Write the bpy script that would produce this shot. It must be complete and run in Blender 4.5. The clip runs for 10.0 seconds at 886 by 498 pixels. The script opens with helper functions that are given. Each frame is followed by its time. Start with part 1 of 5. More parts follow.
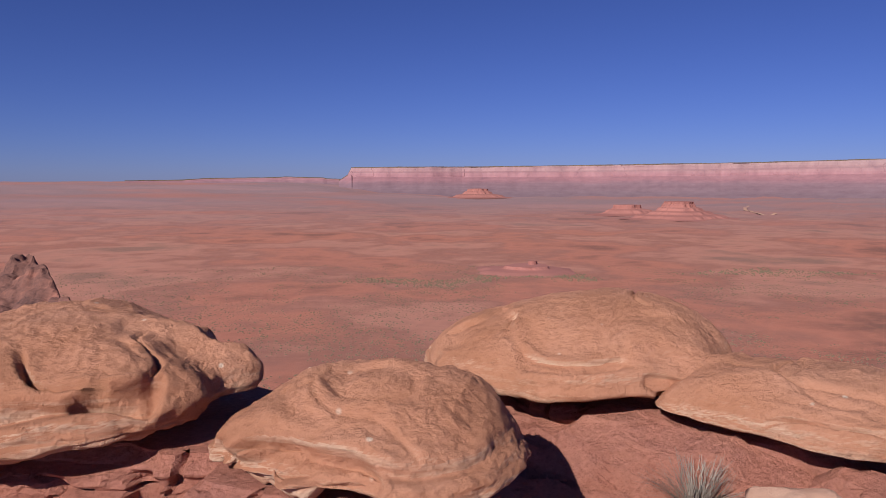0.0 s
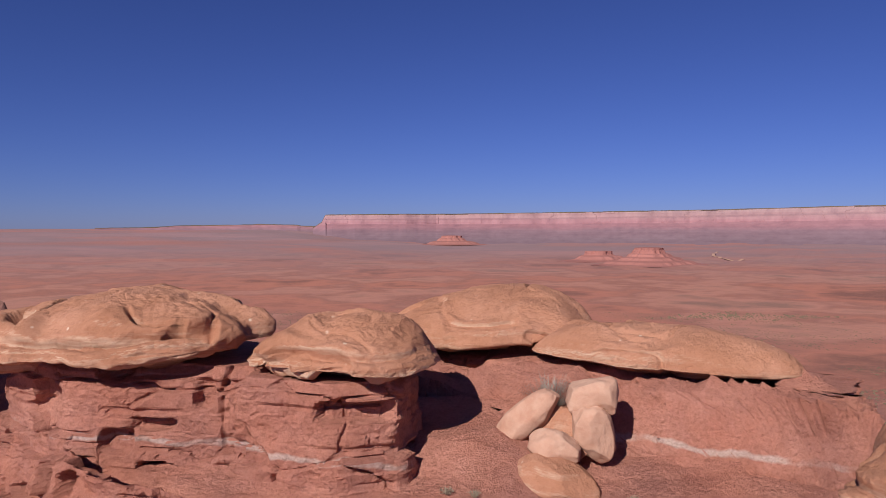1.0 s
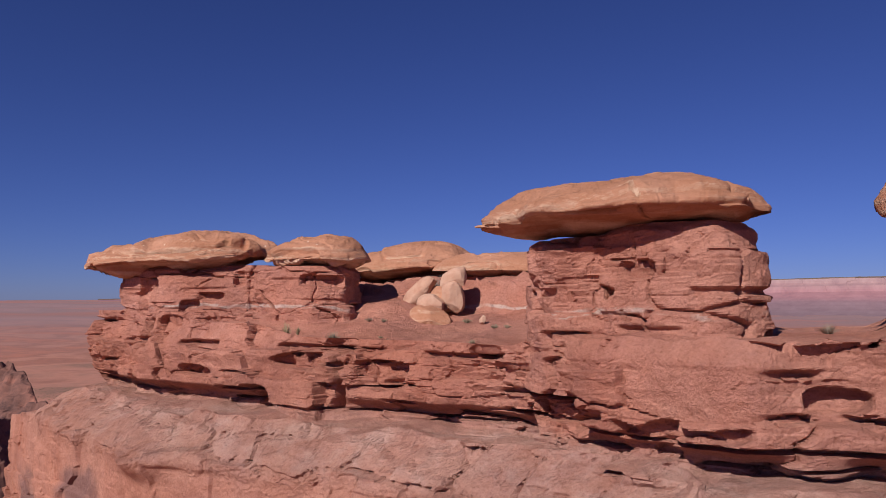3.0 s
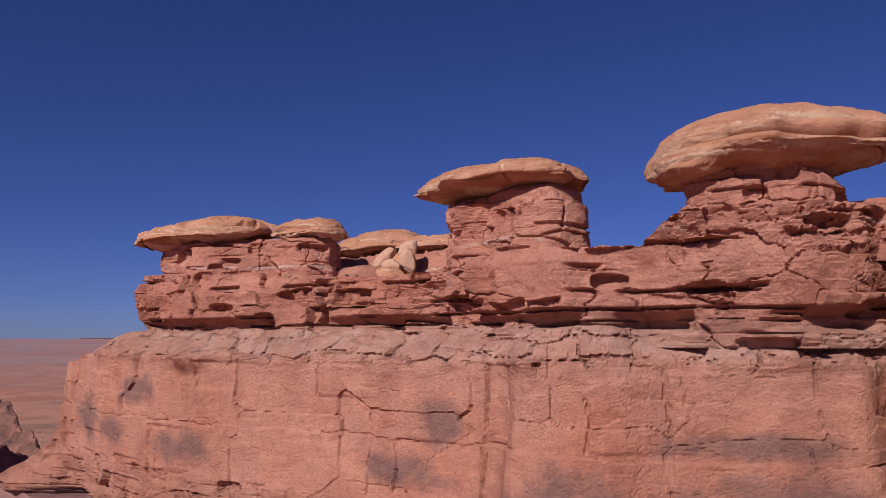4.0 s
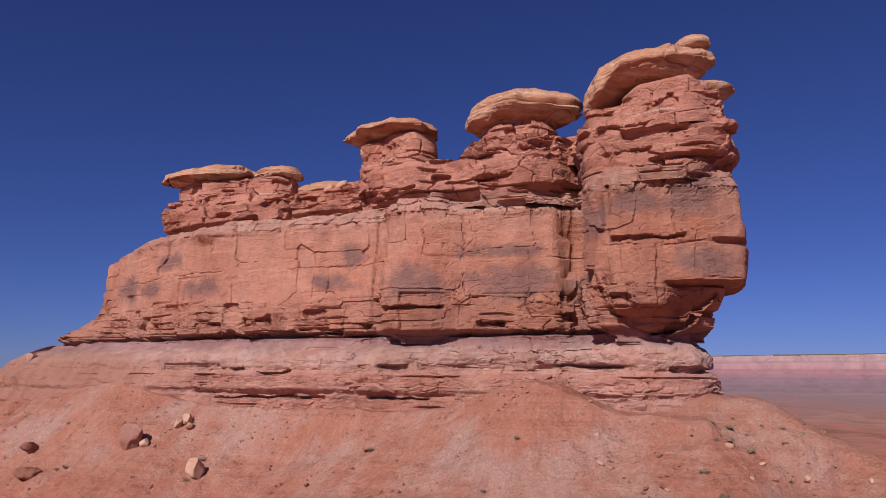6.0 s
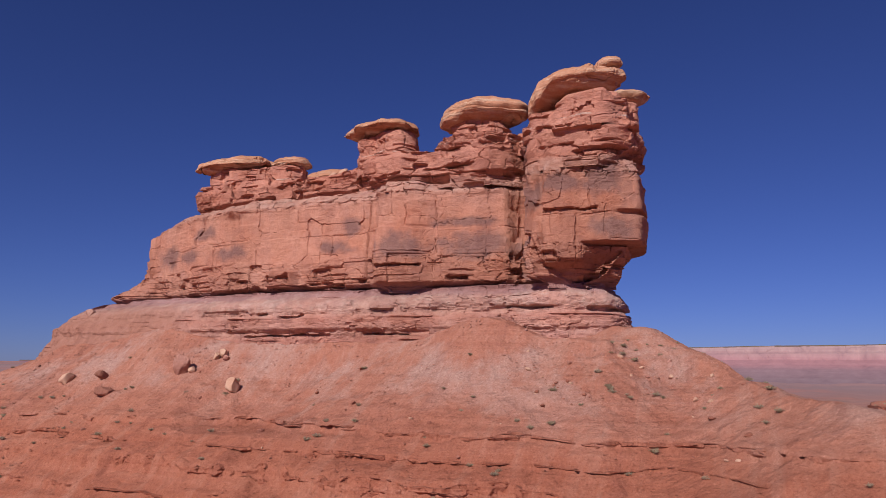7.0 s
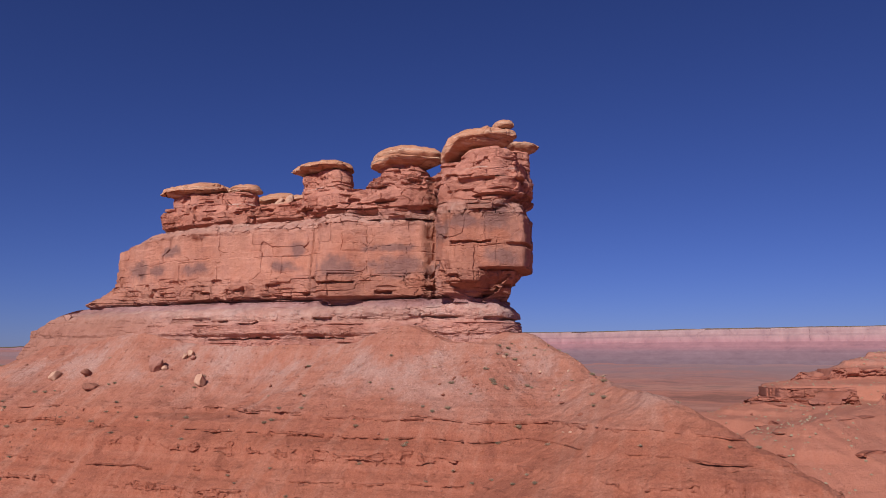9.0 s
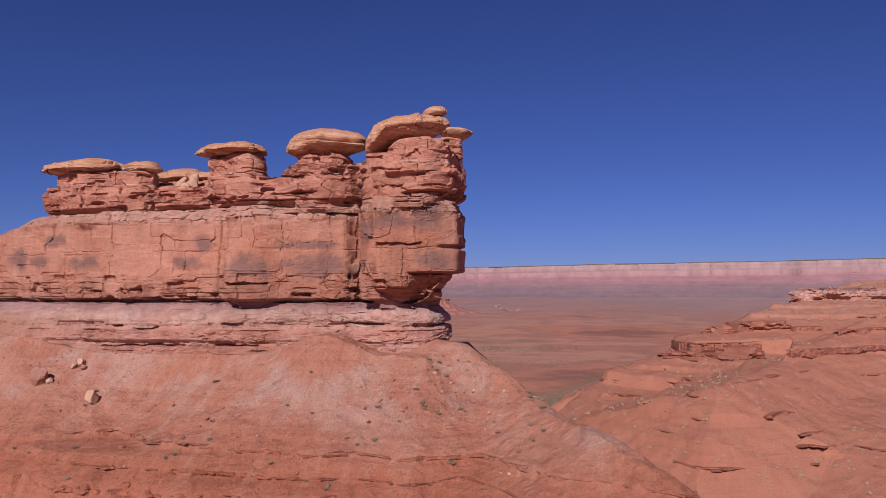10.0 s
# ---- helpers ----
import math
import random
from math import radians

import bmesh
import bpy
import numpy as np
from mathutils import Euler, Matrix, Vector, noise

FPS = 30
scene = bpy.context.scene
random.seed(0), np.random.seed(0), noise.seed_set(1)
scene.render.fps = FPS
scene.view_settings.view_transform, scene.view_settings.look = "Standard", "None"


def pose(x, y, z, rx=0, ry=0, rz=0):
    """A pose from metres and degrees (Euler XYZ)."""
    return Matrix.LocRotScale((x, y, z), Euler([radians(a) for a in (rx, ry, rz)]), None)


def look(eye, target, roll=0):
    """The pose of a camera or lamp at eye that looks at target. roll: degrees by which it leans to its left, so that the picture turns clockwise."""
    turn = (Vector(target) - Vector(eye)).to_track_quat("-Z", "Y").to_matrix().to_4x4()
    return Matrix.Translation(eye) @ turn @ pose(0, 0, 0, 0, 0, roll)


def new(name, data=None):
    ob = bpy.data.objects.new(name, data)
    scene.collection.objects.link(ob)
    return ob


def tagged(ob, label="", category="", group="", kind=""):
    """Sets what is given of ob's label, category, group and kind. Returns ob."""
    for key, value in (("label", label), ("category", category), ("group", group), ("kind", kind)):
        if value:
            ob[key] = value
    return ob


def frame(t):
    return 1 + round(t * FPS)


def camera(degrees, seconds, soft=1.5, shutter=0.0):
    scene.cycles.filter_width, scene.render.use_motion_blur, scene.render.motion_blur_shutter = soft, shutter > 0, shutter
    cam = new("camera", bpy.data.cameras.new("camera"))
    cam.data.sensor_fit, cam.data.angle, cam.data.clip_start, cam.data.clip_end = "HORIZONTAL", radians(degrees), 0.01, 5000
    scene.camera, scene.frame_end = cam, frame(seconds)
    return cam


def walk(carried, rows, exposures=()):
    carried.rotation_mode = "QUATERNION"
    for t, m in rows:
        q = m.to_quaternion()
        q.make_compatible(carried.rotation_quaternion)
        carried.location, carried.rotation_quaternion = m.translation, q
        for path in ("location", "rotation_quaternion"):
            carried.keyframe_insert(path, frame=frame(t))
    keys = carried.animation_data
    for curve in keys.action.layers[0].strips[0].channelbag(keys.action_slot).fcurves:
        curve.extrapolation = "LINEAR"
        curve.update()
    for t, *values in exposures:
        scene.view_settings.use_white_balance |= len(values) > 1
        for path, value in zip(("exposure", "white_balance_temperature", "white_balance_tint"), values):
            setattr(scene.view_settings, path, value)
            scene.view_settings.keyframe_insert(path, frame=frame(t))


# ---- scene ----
cam = camera(63.8, 10.0, soft=0.8)
METRES, EYE, TILT, LEAN, TURN = 110.0, 100.0, -5.5, 0.0, 0.0
ROWS = [
    (0.0, 0.0, 0.0, 0.0, 0.0, -0.0, 0.0),
    (0.5, 0.0024, -0.0448, -0.0055, -1.62, 1.97, 0.3),
    (1.0, 0.0066, -0.0678, -0.0129, -2.06, 3.78, 0.27),
    (1.5, 0.0127, -0.0865, -0.0252, -1.98, 5.35, 0.24),
    (2.0, 0.0188, -0.1177, -0.0413, -1.89, 6.68, 0.31),
    (2.2, 0.0213, -0.1340, -0.0473, -1.8, 7.06, 0.31),
    (3.3, 0.0363, -0.2220, -0.0852, -2.0, 10.57, 0.13),
    (3.5, 0.0389, -0.2417, -0.0958, -2.2, 11.16, 0.05),
    (4.0, 0.0447, -0.3001, -0.1255, -3.02, 12.86, 0.15),
    (4.5, 0.0481, -0.3585, -0.1538, -4.52, 14.23, 0.32),
    (5.0, 0.0511, -0.405, -0.1838, -5.8, 15.21, 0.36),
    (5.5, 0.0571, -0.4523, -0.2166, -6.79, 15.74, 0.24),
    (6.0, 0.0624, -0.5152, -0.2633, -6.99, 15.65, 0.18),
    (6.2, 0.0639, -0.5443, -0.2817, -6.99, 15.33, 0.17),
    (7.3, 0.0686, -0.6838, -0.3266, -6.72, 14.85, 0.13),
    (7.5, 0.0692, -0.7041, -0.3316, -6.76, 14.66, 0.13),
    (8.0, 0.0703, -0.7519, -0.3401, -7.15, 14.52, 0.22),
    (8.5, 0.0678, -0.7942, -0.3399, -7.66, 14.08, 0.44),
    (9.0, 0.0636, -0.8104, -0.3216, -11.26, 13.7, 1.04),
    (9.5, 0.0646, -0.7948, -0.2847, -15.23, 12.24, 1.52),
    (10.0, 0.0687, -0.7595, -0.2447, -17.76, 8.24, 1.88),
]
EXPOSURES = [(0.0, 0.24), (1.0, 0.21), (2.0, 0.17), (3.5, 0.05), (4.5, 0.02), (5.5, 0.04), (7.5, 0.08), (10.0, 0.06)]
walk(cam, [(t, pose(0, 0, EYE, TILT, LEAN, TURN) @ pose(METRES * x, METRES * y, METRES * z, 90 + pitch, roll, yaw)) for t, x, y, z, yaw, pitch, roll in ROWS], EXPOSURES)

# ---- light ----
SUN_TRAVEL = Vector((0.44, 0.70, -0.575)).normalized()
sun = new("sun", bpy.data.lights.new("sun", "SUN"))
sun.data.energy, sun.data.angle, sun.data.color = 5.0, radians(0.53), (1.0, 0.95, 0.88)
sun.matrix_world = look((0, 0, 300), Vector((0, 0, 300)) + SUN_TRAVEL)
world = bpy.data.worlds.new("desert_sky")
scene.world = world
world.use_nodes = True
sky = world.node_tree.nodes.new("ShaderNodeTexSky")
sky.sky_type, sky.sun_disc = "NISHITA", False
sky.sun_elevation = math.asin(-SUN_TRAVEL.z)
sky.sun_rotation = math.atan2(-SUN_TRAVEL.x, -SUN_TRAVEL.y)
sky.altitude, sky.air_density, sky.dust_density, sky.ozone_density = 2500, 1.0, 1.0, 4.0
back = world.node_tree.nodes["Background"]
back.inputs["Strength"].default_value = 0.062
deep = world.node_tree.nodes.new("ShaderNodeMix")
deep.data_type, deep.blend_type = "RGBA", "MULTIPLY"
deep.inputs[0].default_value, deep.inputs[7].default_value = 1.0, (0.425, 0.464, 0.91, 1)
world.node_tree.links.new(sky.outputs["Color"], deep.inputs[6])
world.node_tree.links.new(deep.outputs[2], back.inputs["Color"])


# ---- noise on arrays ----
TABLE = np.random.default_rng(3).random(65536)


def whole(x):
    return np.asarray(x).astype(np.int32)


def mixed(hx, hy, hz, seed):
    h = hx ^ hy ^ hz ^ np.int32((seed * 974634777) % 2147483647)
    h = (h ^ (h >> 15)) * np.int32(739982445)
    return TABLE[(h >> 12) & 65535]


PX, PY, PZ = np.int32(374761393), np.int32(668265263), np.int32(1103515245)


def hashed(ix, iy, iz, seed):
    return mixed(whole(ix) * PX, whole(iy) * PY, whole(iz) * PZ, seed)


def vnoise(x, y, z, seed=0):
    """Smooth value noise in -1..1."""
    x, y, z = np.asarray(x, float), np.asarray(y, float), np.asarray(z, float)
    parts = []
    for q, p in ((x, PX), (y, PY), (z, PZ)):
        i = np.floor(q)
        f = q - i
        i = i.astype(np.int32)
        parts.append((i * p, (i + np.int32(1)) * p, f * f * f * (f * (f * 6 - 15) + 10)))
    (x0, x1, sx), (y0, y1, sy), (z0, z1, sz) = parts

    def level(hz):
        a = mixed(x0, y0, hz, seed)
        a = a + sx * (mixed(x1, y0, hz, seed) - a)
        b = mixed(x0, y1, hz, seed)
        b = b + sx * (mixed(x1, y1, hz, seed) - b)
        return a + sy * (b - a)

    low = level(z0)
    if z.ndim == 0 and float(z) == math.floor(float(z)):
        return low * 2 - 1
    return (low + sz * (level(z1) - low)) * 2 - 1


def fbm(x, y, z, octaves=4, seed=0, gain=0.5):
    total, amp, norm = 0, 1.0, 0
    for k in range(octaves):
        f = 2.03 ** k
        total = total + amp * vnoise(x * f + 17.3 * k, y * f - 9.1 * k, z * f + 4.7 * k, seed + k)
        norm += amp
        amp *= gain
    return total / norm


def ridged(x, y, z, octaves=3, seed=0):
    total, amp, norm = 0, 1.0, 0
    for k in range(octaves):
        f = 2.1 ** k
        total = total + amp * (1 - np.abs(vnoise(x * f, y * f, z * f, seed + 31 * k)))
        norm += amp
        amp *= 0.5
    return total / norm


def smooth(a, b, x):
    t = np.clip((x - a) / (b - a), 0, 1)
    return t * t * (3 - 2 * t)


def cells(s, z, a, b, seed, warp=0.22, square=True, lip=0.28):
    """Broken facets: each place belongs to a random block about a wide and b high; gives the block's own step and slope, its random number and the distance to its edge."""
    x = s / a + warp * fbm(s * 0.9 / a, z * 0.9 / b, 2.0, 2, seed + 5)
    y = z / b + warp * fbm(s * 0.9 / a, z * 0.9 / b, 7.0, 2, seed + 9)
    iy = np.floor(y)
    best, second = np.full(x.shape, 9.0), np.full(x.shape, 9.0)
    step, rnd = np.zeros(x.shape), np.zeros(x.shape)
    play = 0.5 if square else 0.8
    for q in (-1, 0, 1):
        jy = iy + q
        slip = hashed(jy, jy * 0 + 5, jy * 0, seed)
        ix = np.floor(x - slip)
        for p in (-1, 0, 1):
            jx = ix + p
            cx = jx + slip + 0.5 - play / 2 + play * hashed(jx, jy, jx * 0 + 1, seed)
            cy = jy + 0.5 - play / 2 + play * hashed(jx, jy, jx * 0 + 2, seed)
            dx, dy = x - cx, y - cy
            d = np.maximum(np.abs(dx), np.abs(dy)) if square else np.hypot(dx, dy)
            r = hashed(jx, jy, jx * 0 + 3, seed)
            tilt = 0.9 * (hashed(jx, jy, jx * 0 + 4, seed) - 0.5) * dx + 1.2 * (hashed(jx, jy, jx * 0 + 7, seed) - 0.5 + lip) * dy
            near = d < best
            second = np.where(near, best, np.minimum(second, d))
            step = np.where(near, r - 0.5 + tilt, step)
            rnd = np.where(near, hashed(jx, jy, jx * 0 + 6, seed), rnd)
            best = np.where(near, d, best)
    return step, rnd, second - best


def strata(s, z, beds, seed, run=0.3):
    """Beds that jut out each by its own amount along the wall; gives the jut, and the place within the bed from its foot 0 to its top 1."""
    beds = np.asarray(beds, float)
    zz = z + 0.12 * fbm(s * 0.2, z * 0.3, 0, 3, seed + 5)
    i = np.clip(np.searchsorted(beds, zz) - 1, 0, len(beds) - 2)
    f = (zz - beds[i]) / (beds[i + 1] - beds[i])
    jut = vnoise(s * run, i * 7.31, 0.5, seed) + 0.6 * vnoise(s * run * 3.1, i * 3.77, 1.5, seed + 1)
    return np.round(jut * 2.5) / 2.5 * 0.6 + jut * 0.4, np.clip(f, 0, 1)


def cleft(s, z, at, z0, z1, width, seed):
    """An upright crack at a place along the wall, wandering a little."""
    w = at + 0.3 * vnoise(z * 0.7, at, 0, seed) + 0.10 * vnoise(z * 3, at, 0, seed + 1)
    wide = width * (0.85 + 0.35 * vnoise(z * 0.8, at, 3, seed + 2))
    return (1 - smooth(wide * 0.3, wide, np.abs(s - w))) * smooth(z0 - 0.1, z0 + 0.2, z) * smooth(z1 + 0.1, z1 - 0.2, z)


def open_joints(e, width, s, z, seed):
    """Open joints along the edges of blocks, breaking off here and there."""
    return (1 - smooth(0, width, e)) * smooth(-0.05, 0.25, vnoise(s * 0.45, z * 0.7, 3, seed))


def slots(u, z, places):
    """Dark slots and caves under hard beds: (from, to, height, half its thickness, depth)."""
    total = 0
    for u0, u1, at, half, deep in places:
        wave = at + 0.10 * vnoise(u * 0.9, at, 0, 55) + 0.05 * vnoise(u * 3.1, at, 0, 56)
        thick = half * (0.8 + 0.5 * vnoise(u * 1.3, at, 2, 57))
        total = total + deep * smooth(u0 - 0.1, u0 + 0.25, u) * smooth(u1 + 0.1, u1 - 0.25, u) * smooth(thick * 1.25, thick * 0.75, np.abs(z - wave))
    return total


def bed_lines(z0, z1, thin, thick, seed):
    rng = random.Random(seed)
    zs = [z0]
    while zs[-1] < z1:
        zs.append(zs[-1] + rng.uniform(thin, thick))
    return zs


# ---- materials ----
def material(name, build):
    m = bpy.data.materials.new(name)
    m.use_nodes = True
    nt = m.node_tree
    bsdf = nt.nodes["Principled BSDF"]
    bsdf.inputs["Specular IOR Level"].default_value = 0.15
    build(nt, bsdf)
    return m


def add(nt, kind, **inputs):
    n = nt.nodes.new(kind)
    for k, v in inputs.items():
        key = k.replace("_", " ")
        if hasattr(v, "is_output") or isinstance(v, bpy.types.NodeSocket):
            nt.links.new(v, n.inputs[key])
        else:
            n.inputs[key].default_value = v
    return n


def noise_node(nt, vec, scale, detail=5, rough=0.6):
    n = add(nt, "ShaderNodeTexNoise", Scale=scale, Detail=detail, Roughness=rough)
    nt.links.new(vec, n.inputs["Vector"])
    return n.outputs["Fac"]


def ramp(nt, fac, *stops):
    n = nt.nodes.new("ShaderNodeValToRGB")
    el = n.color_ramp.elements
    while len(el) < len(stops):
        el.new(0.5)
    for e, (p, c) in zip(el, stops):
        e.position = p
        e.color = (*c, 1) if len(c) == 3 else c
    nt.links.new(fac, n.inputs["Fac"])
    return n.outputs["Color"]


def mix(nt, fac, a, b, blend="MIX"):
    n = nt.nodes.new("ShaderNodeMix")
    n.data_type, n.blend_type = "RGBA", blend
    for sock, v in ((n.inputs[0], fac), (n.inputs[6], a), (n.inputs[7], b)):
        if isinstance(v, bpy.types.NodeSocket):
            nt.links.new(v, sock)
        else:
            sock.default_value = v if not isinstance(v, tuple) else (*v, 1)
    return n.outputs[2]


def maths(nt, op, a, b=0.0, c=0.0, clamp=False):
    n = nt.nodes.new("ShaderNodeMath")
    n.operation, n.use_clamp = op, clamp
    for sock, v in zip(n.inputs, (a, b, c)):
        if isinstance(v, bpy.types.NodeSocket):
            nt.links.new(v, sock)
        else:
            sock.default_value = v
    return n.outputs[0]


def span(nt, v, a, b, c=0.0, d=1.0):
    n = nt.nodes.new("ShaderNodeMapRange")
    nt.links.new(v, n.inputs[0])
    for k, q in zip((1, 2, 3, 4), (a, b, c, d)):
        n.inputs[k].default_value = q
    return n.outputs[0]


def place(nt, scale=(1, 1, 1), turn=0.0):
    g = nt.nodes.new("ShaderNodeNewGeometry")
    m = nt.nodes.new("ShaderNodeMapping")
    m.inputs["Scale"].default_value = scale
    vec = g.outputs["Position"]
    if turn:
        r = add(nt, "ShaderNodeVectorRotate", Vector=vec, Angle=turn)
        r.rotation_type = "Z_AXIS"
        vec = r.outputs["Vector"]
    nt.links.new(vec, m.inputs["Vector"])
    return m.outputs["Vector"]


def relief(nt, bsdf, height, strength, distance):
    b = add(nt, "ShaderNodeBump", Strength=strength, Distance=distance)
    nt.links.new(height, b.inputs["Height"])
    nt.links.new(b.outputs["Normal"], bsdf.inputs["Normal"])


def height_of(nt, vec):
    n = nt.nodes.new("ShaderNodeSeparateXYZ")
    nt.links.new(vec, n.inputs[0])
    return n.outputs["Z"]


def stain(nt, col, spots, dark, rough=0.9):
    """Dark varnish in blotches: (x, y, z, half width, half height) in the world."""
    pos = place(nt)
    wob = noise_node(nt, pos, 0.6, 4, 0.55)
    total = None
    for x, y, z, w, h in spots:
        m = nt.nodes.new("ShaderNodeMapping")
        m.inputs["Location"].default_value = (-x / w, -y / w, -z / h)
        m.inputs["Scale"].default_value = (1 / w, 1 / w, 1 / h)
        nt.links.new(pos, m.inputs["Vector"])
        ln = nt.nodes.new("ShaderNodeVectorMath")
        ln.operation = "LENGTH"
        nt.links.new(m.outputs[0], ln.inputs[0])
        f = maths(nt, "ADD", ln.outputs["Value"], maths(nt, "MULTIPLY", maths(nt, "SUBTRACT", wob, 0.5), 2.4))
        f = span(nt, f, 0.55, 1.2, 1.0, 0.0)
        total = f if total is None else maths(nt, "MAXIMUM", total, f)
    return mix(nt, maths(nt, "MULTIPLY", total, rough), col, dark)


def at_ridge(u, v):
    p = Matrix.Rotation(radians(-30.5), 4, "Z") @ Vector((u, v, 0))
    return p.x, p.y


VARNISH = [(*at_ridge(5.6, 0.2), 83.9, 1.9, 0.75), (*at_ridge(7.3, 0.2), 85.9, 1.5, 1.0), (*at_ridge(13.4, -1.2), 83.4, 2.3, 1.5), (*at_ridge(20.6, 0.6), 83.4, 4.4, 1.3), (*at_ridge(19.6, 0.6), 85.7, 3.2, 0.5),
           (*at_ridge(33.1, -1), 88.1, 2.4, 1.5), (*at_ridge(33.6, -0.6), 84.1, 2.2, 1.3), (*at_ridge(-7.9, 0.3), 84.0, 2.2, 0.8), (*at_ridge(-12.7, 1.2), 86.6, 1.8, 0.7), (*at_ridge(-14.8, 2), 84.3, 2.0, 0.9),
           (*at_ridge(26.2, -0.8), 87.2, 1.6, 1.6), (*at_ridge(25.0, 1.2), 83.5, 1.7, 4.2), (*at_ridge(29.6, -1.6), 87.9, 1.9, 1.0), (*at_ridge(-20, 3.6), 84.6, 2.8, 1.4), (*at_ridge(25.2, 1.5), 91.8, 1.2, 2.0)]


def red_rock(nt, bsdf):
    pos = place(nt)
    flat = place(nt, (0.16, 0.16, 1.3))
    wave = noise_node(nt, pos, 0.35, 4)
    big = noise_node(nt, pos, 0.22, 5, 0.65)
    grain = noise_node(nt, pos, 2.6, 9, 0.72)
    layer = noise_node(nt, flat, 1.0, 8, 0.7)
    z = maths(nt, "ADD", height_of(nt, pos), maths(nt, "MULTIPLY", maths(nt, "SUBTRACT", wave, 0.5), 0.9))
    unit = span(nt, z, 70, 100)

    def at(h):
        return (h - 70) / 30

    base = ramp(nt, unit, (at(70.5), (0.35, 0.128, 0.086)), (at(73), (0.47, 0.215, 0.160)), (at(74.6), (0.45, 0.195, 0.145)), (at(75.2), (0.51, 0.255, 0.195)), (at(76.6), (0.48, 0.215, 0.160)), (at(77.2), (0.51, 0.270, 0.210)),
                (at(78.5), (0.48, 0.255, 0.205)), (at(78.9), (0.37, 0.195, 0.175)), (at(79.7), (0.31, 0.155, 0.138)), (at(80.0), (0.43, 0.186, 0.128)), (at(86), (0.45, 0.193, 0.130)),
                (at(88.3), (0.45, 0.200, 0.138)), (at(89.1), (0.46, 0.222, 0.162)), (at(90.0), (0.45, 0.215, 0.158)), (at(90.4), (0.48, 0.198, 0.136)), (at(97), (0.47, 0.190, 0.130)))
    geo = nt.nodes.new("ShaderNodeNewGeometry")
    facing = nt.nodes.new("ShaderNodeSeparateXYZ")
    nt.links.new(geo.outputs["True Normal"], facing.inputs[0])
    face = maths(nt, "MULTIPLY", span(nt, z, 82.2, 83.0), span(nt, z, 88.6, 87.8))
    calm = maths(nt, "MULTIPLY", span(nt, face, 0, 1, 1.0, 0.25), span(nt, facing.outputs["Z"], 0.6, 0.85, 1.0, 0.08))
    col = mix(nt, maths(nt, "MULTIPLY", calm, span(nt, layer, 0.35, 0.65, 0, 0.3)), base, mix(nt, 1.0, base, (1.16, 1.35, 1.45), "MULTIPLY"))
    col = mix(nt, span(nt, big, 0.42, 0.68, 0, 0.6), col, mix(nt, 1.0, base, (0.92, 0.74, 0.66), "MULTIPLY"))
    # the thin pale bed under the caps, and chalky bits on the white ledge
    steep = span(nt, facing.outputs["Z"], 0.35, 0.6, 1.0, 0.0)
    pale = maths(nt, "MULTIPLY", span(nt, maths(nt, "ABSOLUTE", maths(nt, "SUBTRACT", z, 93.85)), 0.04, 0.10, 1.0, 0.0), maths(nt, "MULTIPLY", steep, span(nt, big, 0.45, 0.52)))
    col = mix(nt, maths(nt, "MULTIPLY", pale, 0.75), col, (0.60, 0.42, 0.34))
    chalk = maths(nt, "MULTIPLY", span(nt, maths(nt, "ABSOLUTE", maths(nt, "SUBTRACT", z, 78.1)), 0.5, 1.0, 1.0, 0.0), span(nt, noise_node(nt, pos, 0.8, 7, 0.7), 0.48, 0.62))
    col = mix(nt, maths(nt, "MULTIPLY", chalk, 0.5), col, (0.56, 0.38, 0.31))
    crust = maths(nt, "MULTIPLY", span(nt, maths(nt, "ABSOLUTE", maths(nt, "SUBTRACT", z, 89.6)), 0.4, 1.1, 1.0, 0.0), span(nt, noise_node(nt, pos, 0.7, 7, 0.7), 0.47, 0.66))
    col = mix(nt, maths(nt, "MULTIPLY", crust, 0.5), col, (0.54, 0.34, 0.27))
    patina = noise_node(nt, pos, 0.075, 4, 0.55)
    col = mix(nt, span(nt, patina, 0.46, 0.62, 0, 0.75), col, mix(nt, 1.0, col, (0.80, 0.74, 0.70), "MULTIPLY"))
    col = stain(nt, col, VARNISH, (0.20, 0.098, 0.082), 0.85)
    col = mix(nt, span(nt, grain, 0.40, 0.78, 0, 0.55), col, mix(nt, 1.0, col, (1.22, 1.30, 1.34), "MULTIPLY"))
    col = mix(nt, span(nt, grain, 0.46, 0.25, 0, 0.6), col, mix(nt, 1.0, col, (0.72, 0.66, 0.62), "MULTIPLY"))
    mottle = noise_node(nt, pos, 0.55, 6, 0.62)
    col = mix(nt, span(nt, mottle, 0.48, 0.64, 0, 0.6), col, mix(nt, 1.0, col, (0.80, 0.80, 0.86), "MULTIPLY"))
    col = mix(nt, span(nt, mottle, 0.46, 0.34, 0, 0.5), col, mix(nt, 1.0, col, (1.12, 1.2, 1.2), "MULTIPLY"))
    col = mix(nt, 1.0, col, (0.97, 1.03, 1.11), "MULTIPLY")
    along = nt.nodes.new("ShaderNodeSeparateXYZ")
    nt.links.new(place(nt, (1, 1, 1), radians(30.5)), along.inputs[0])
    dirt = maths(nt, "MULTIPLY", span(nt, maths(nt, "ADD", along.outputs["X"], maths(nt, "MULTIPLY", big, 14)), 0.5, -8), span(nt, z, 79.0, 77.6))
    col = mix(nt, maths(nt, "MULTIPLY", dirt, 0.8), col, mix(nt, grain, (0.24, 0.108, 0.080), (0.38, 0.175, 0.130)))
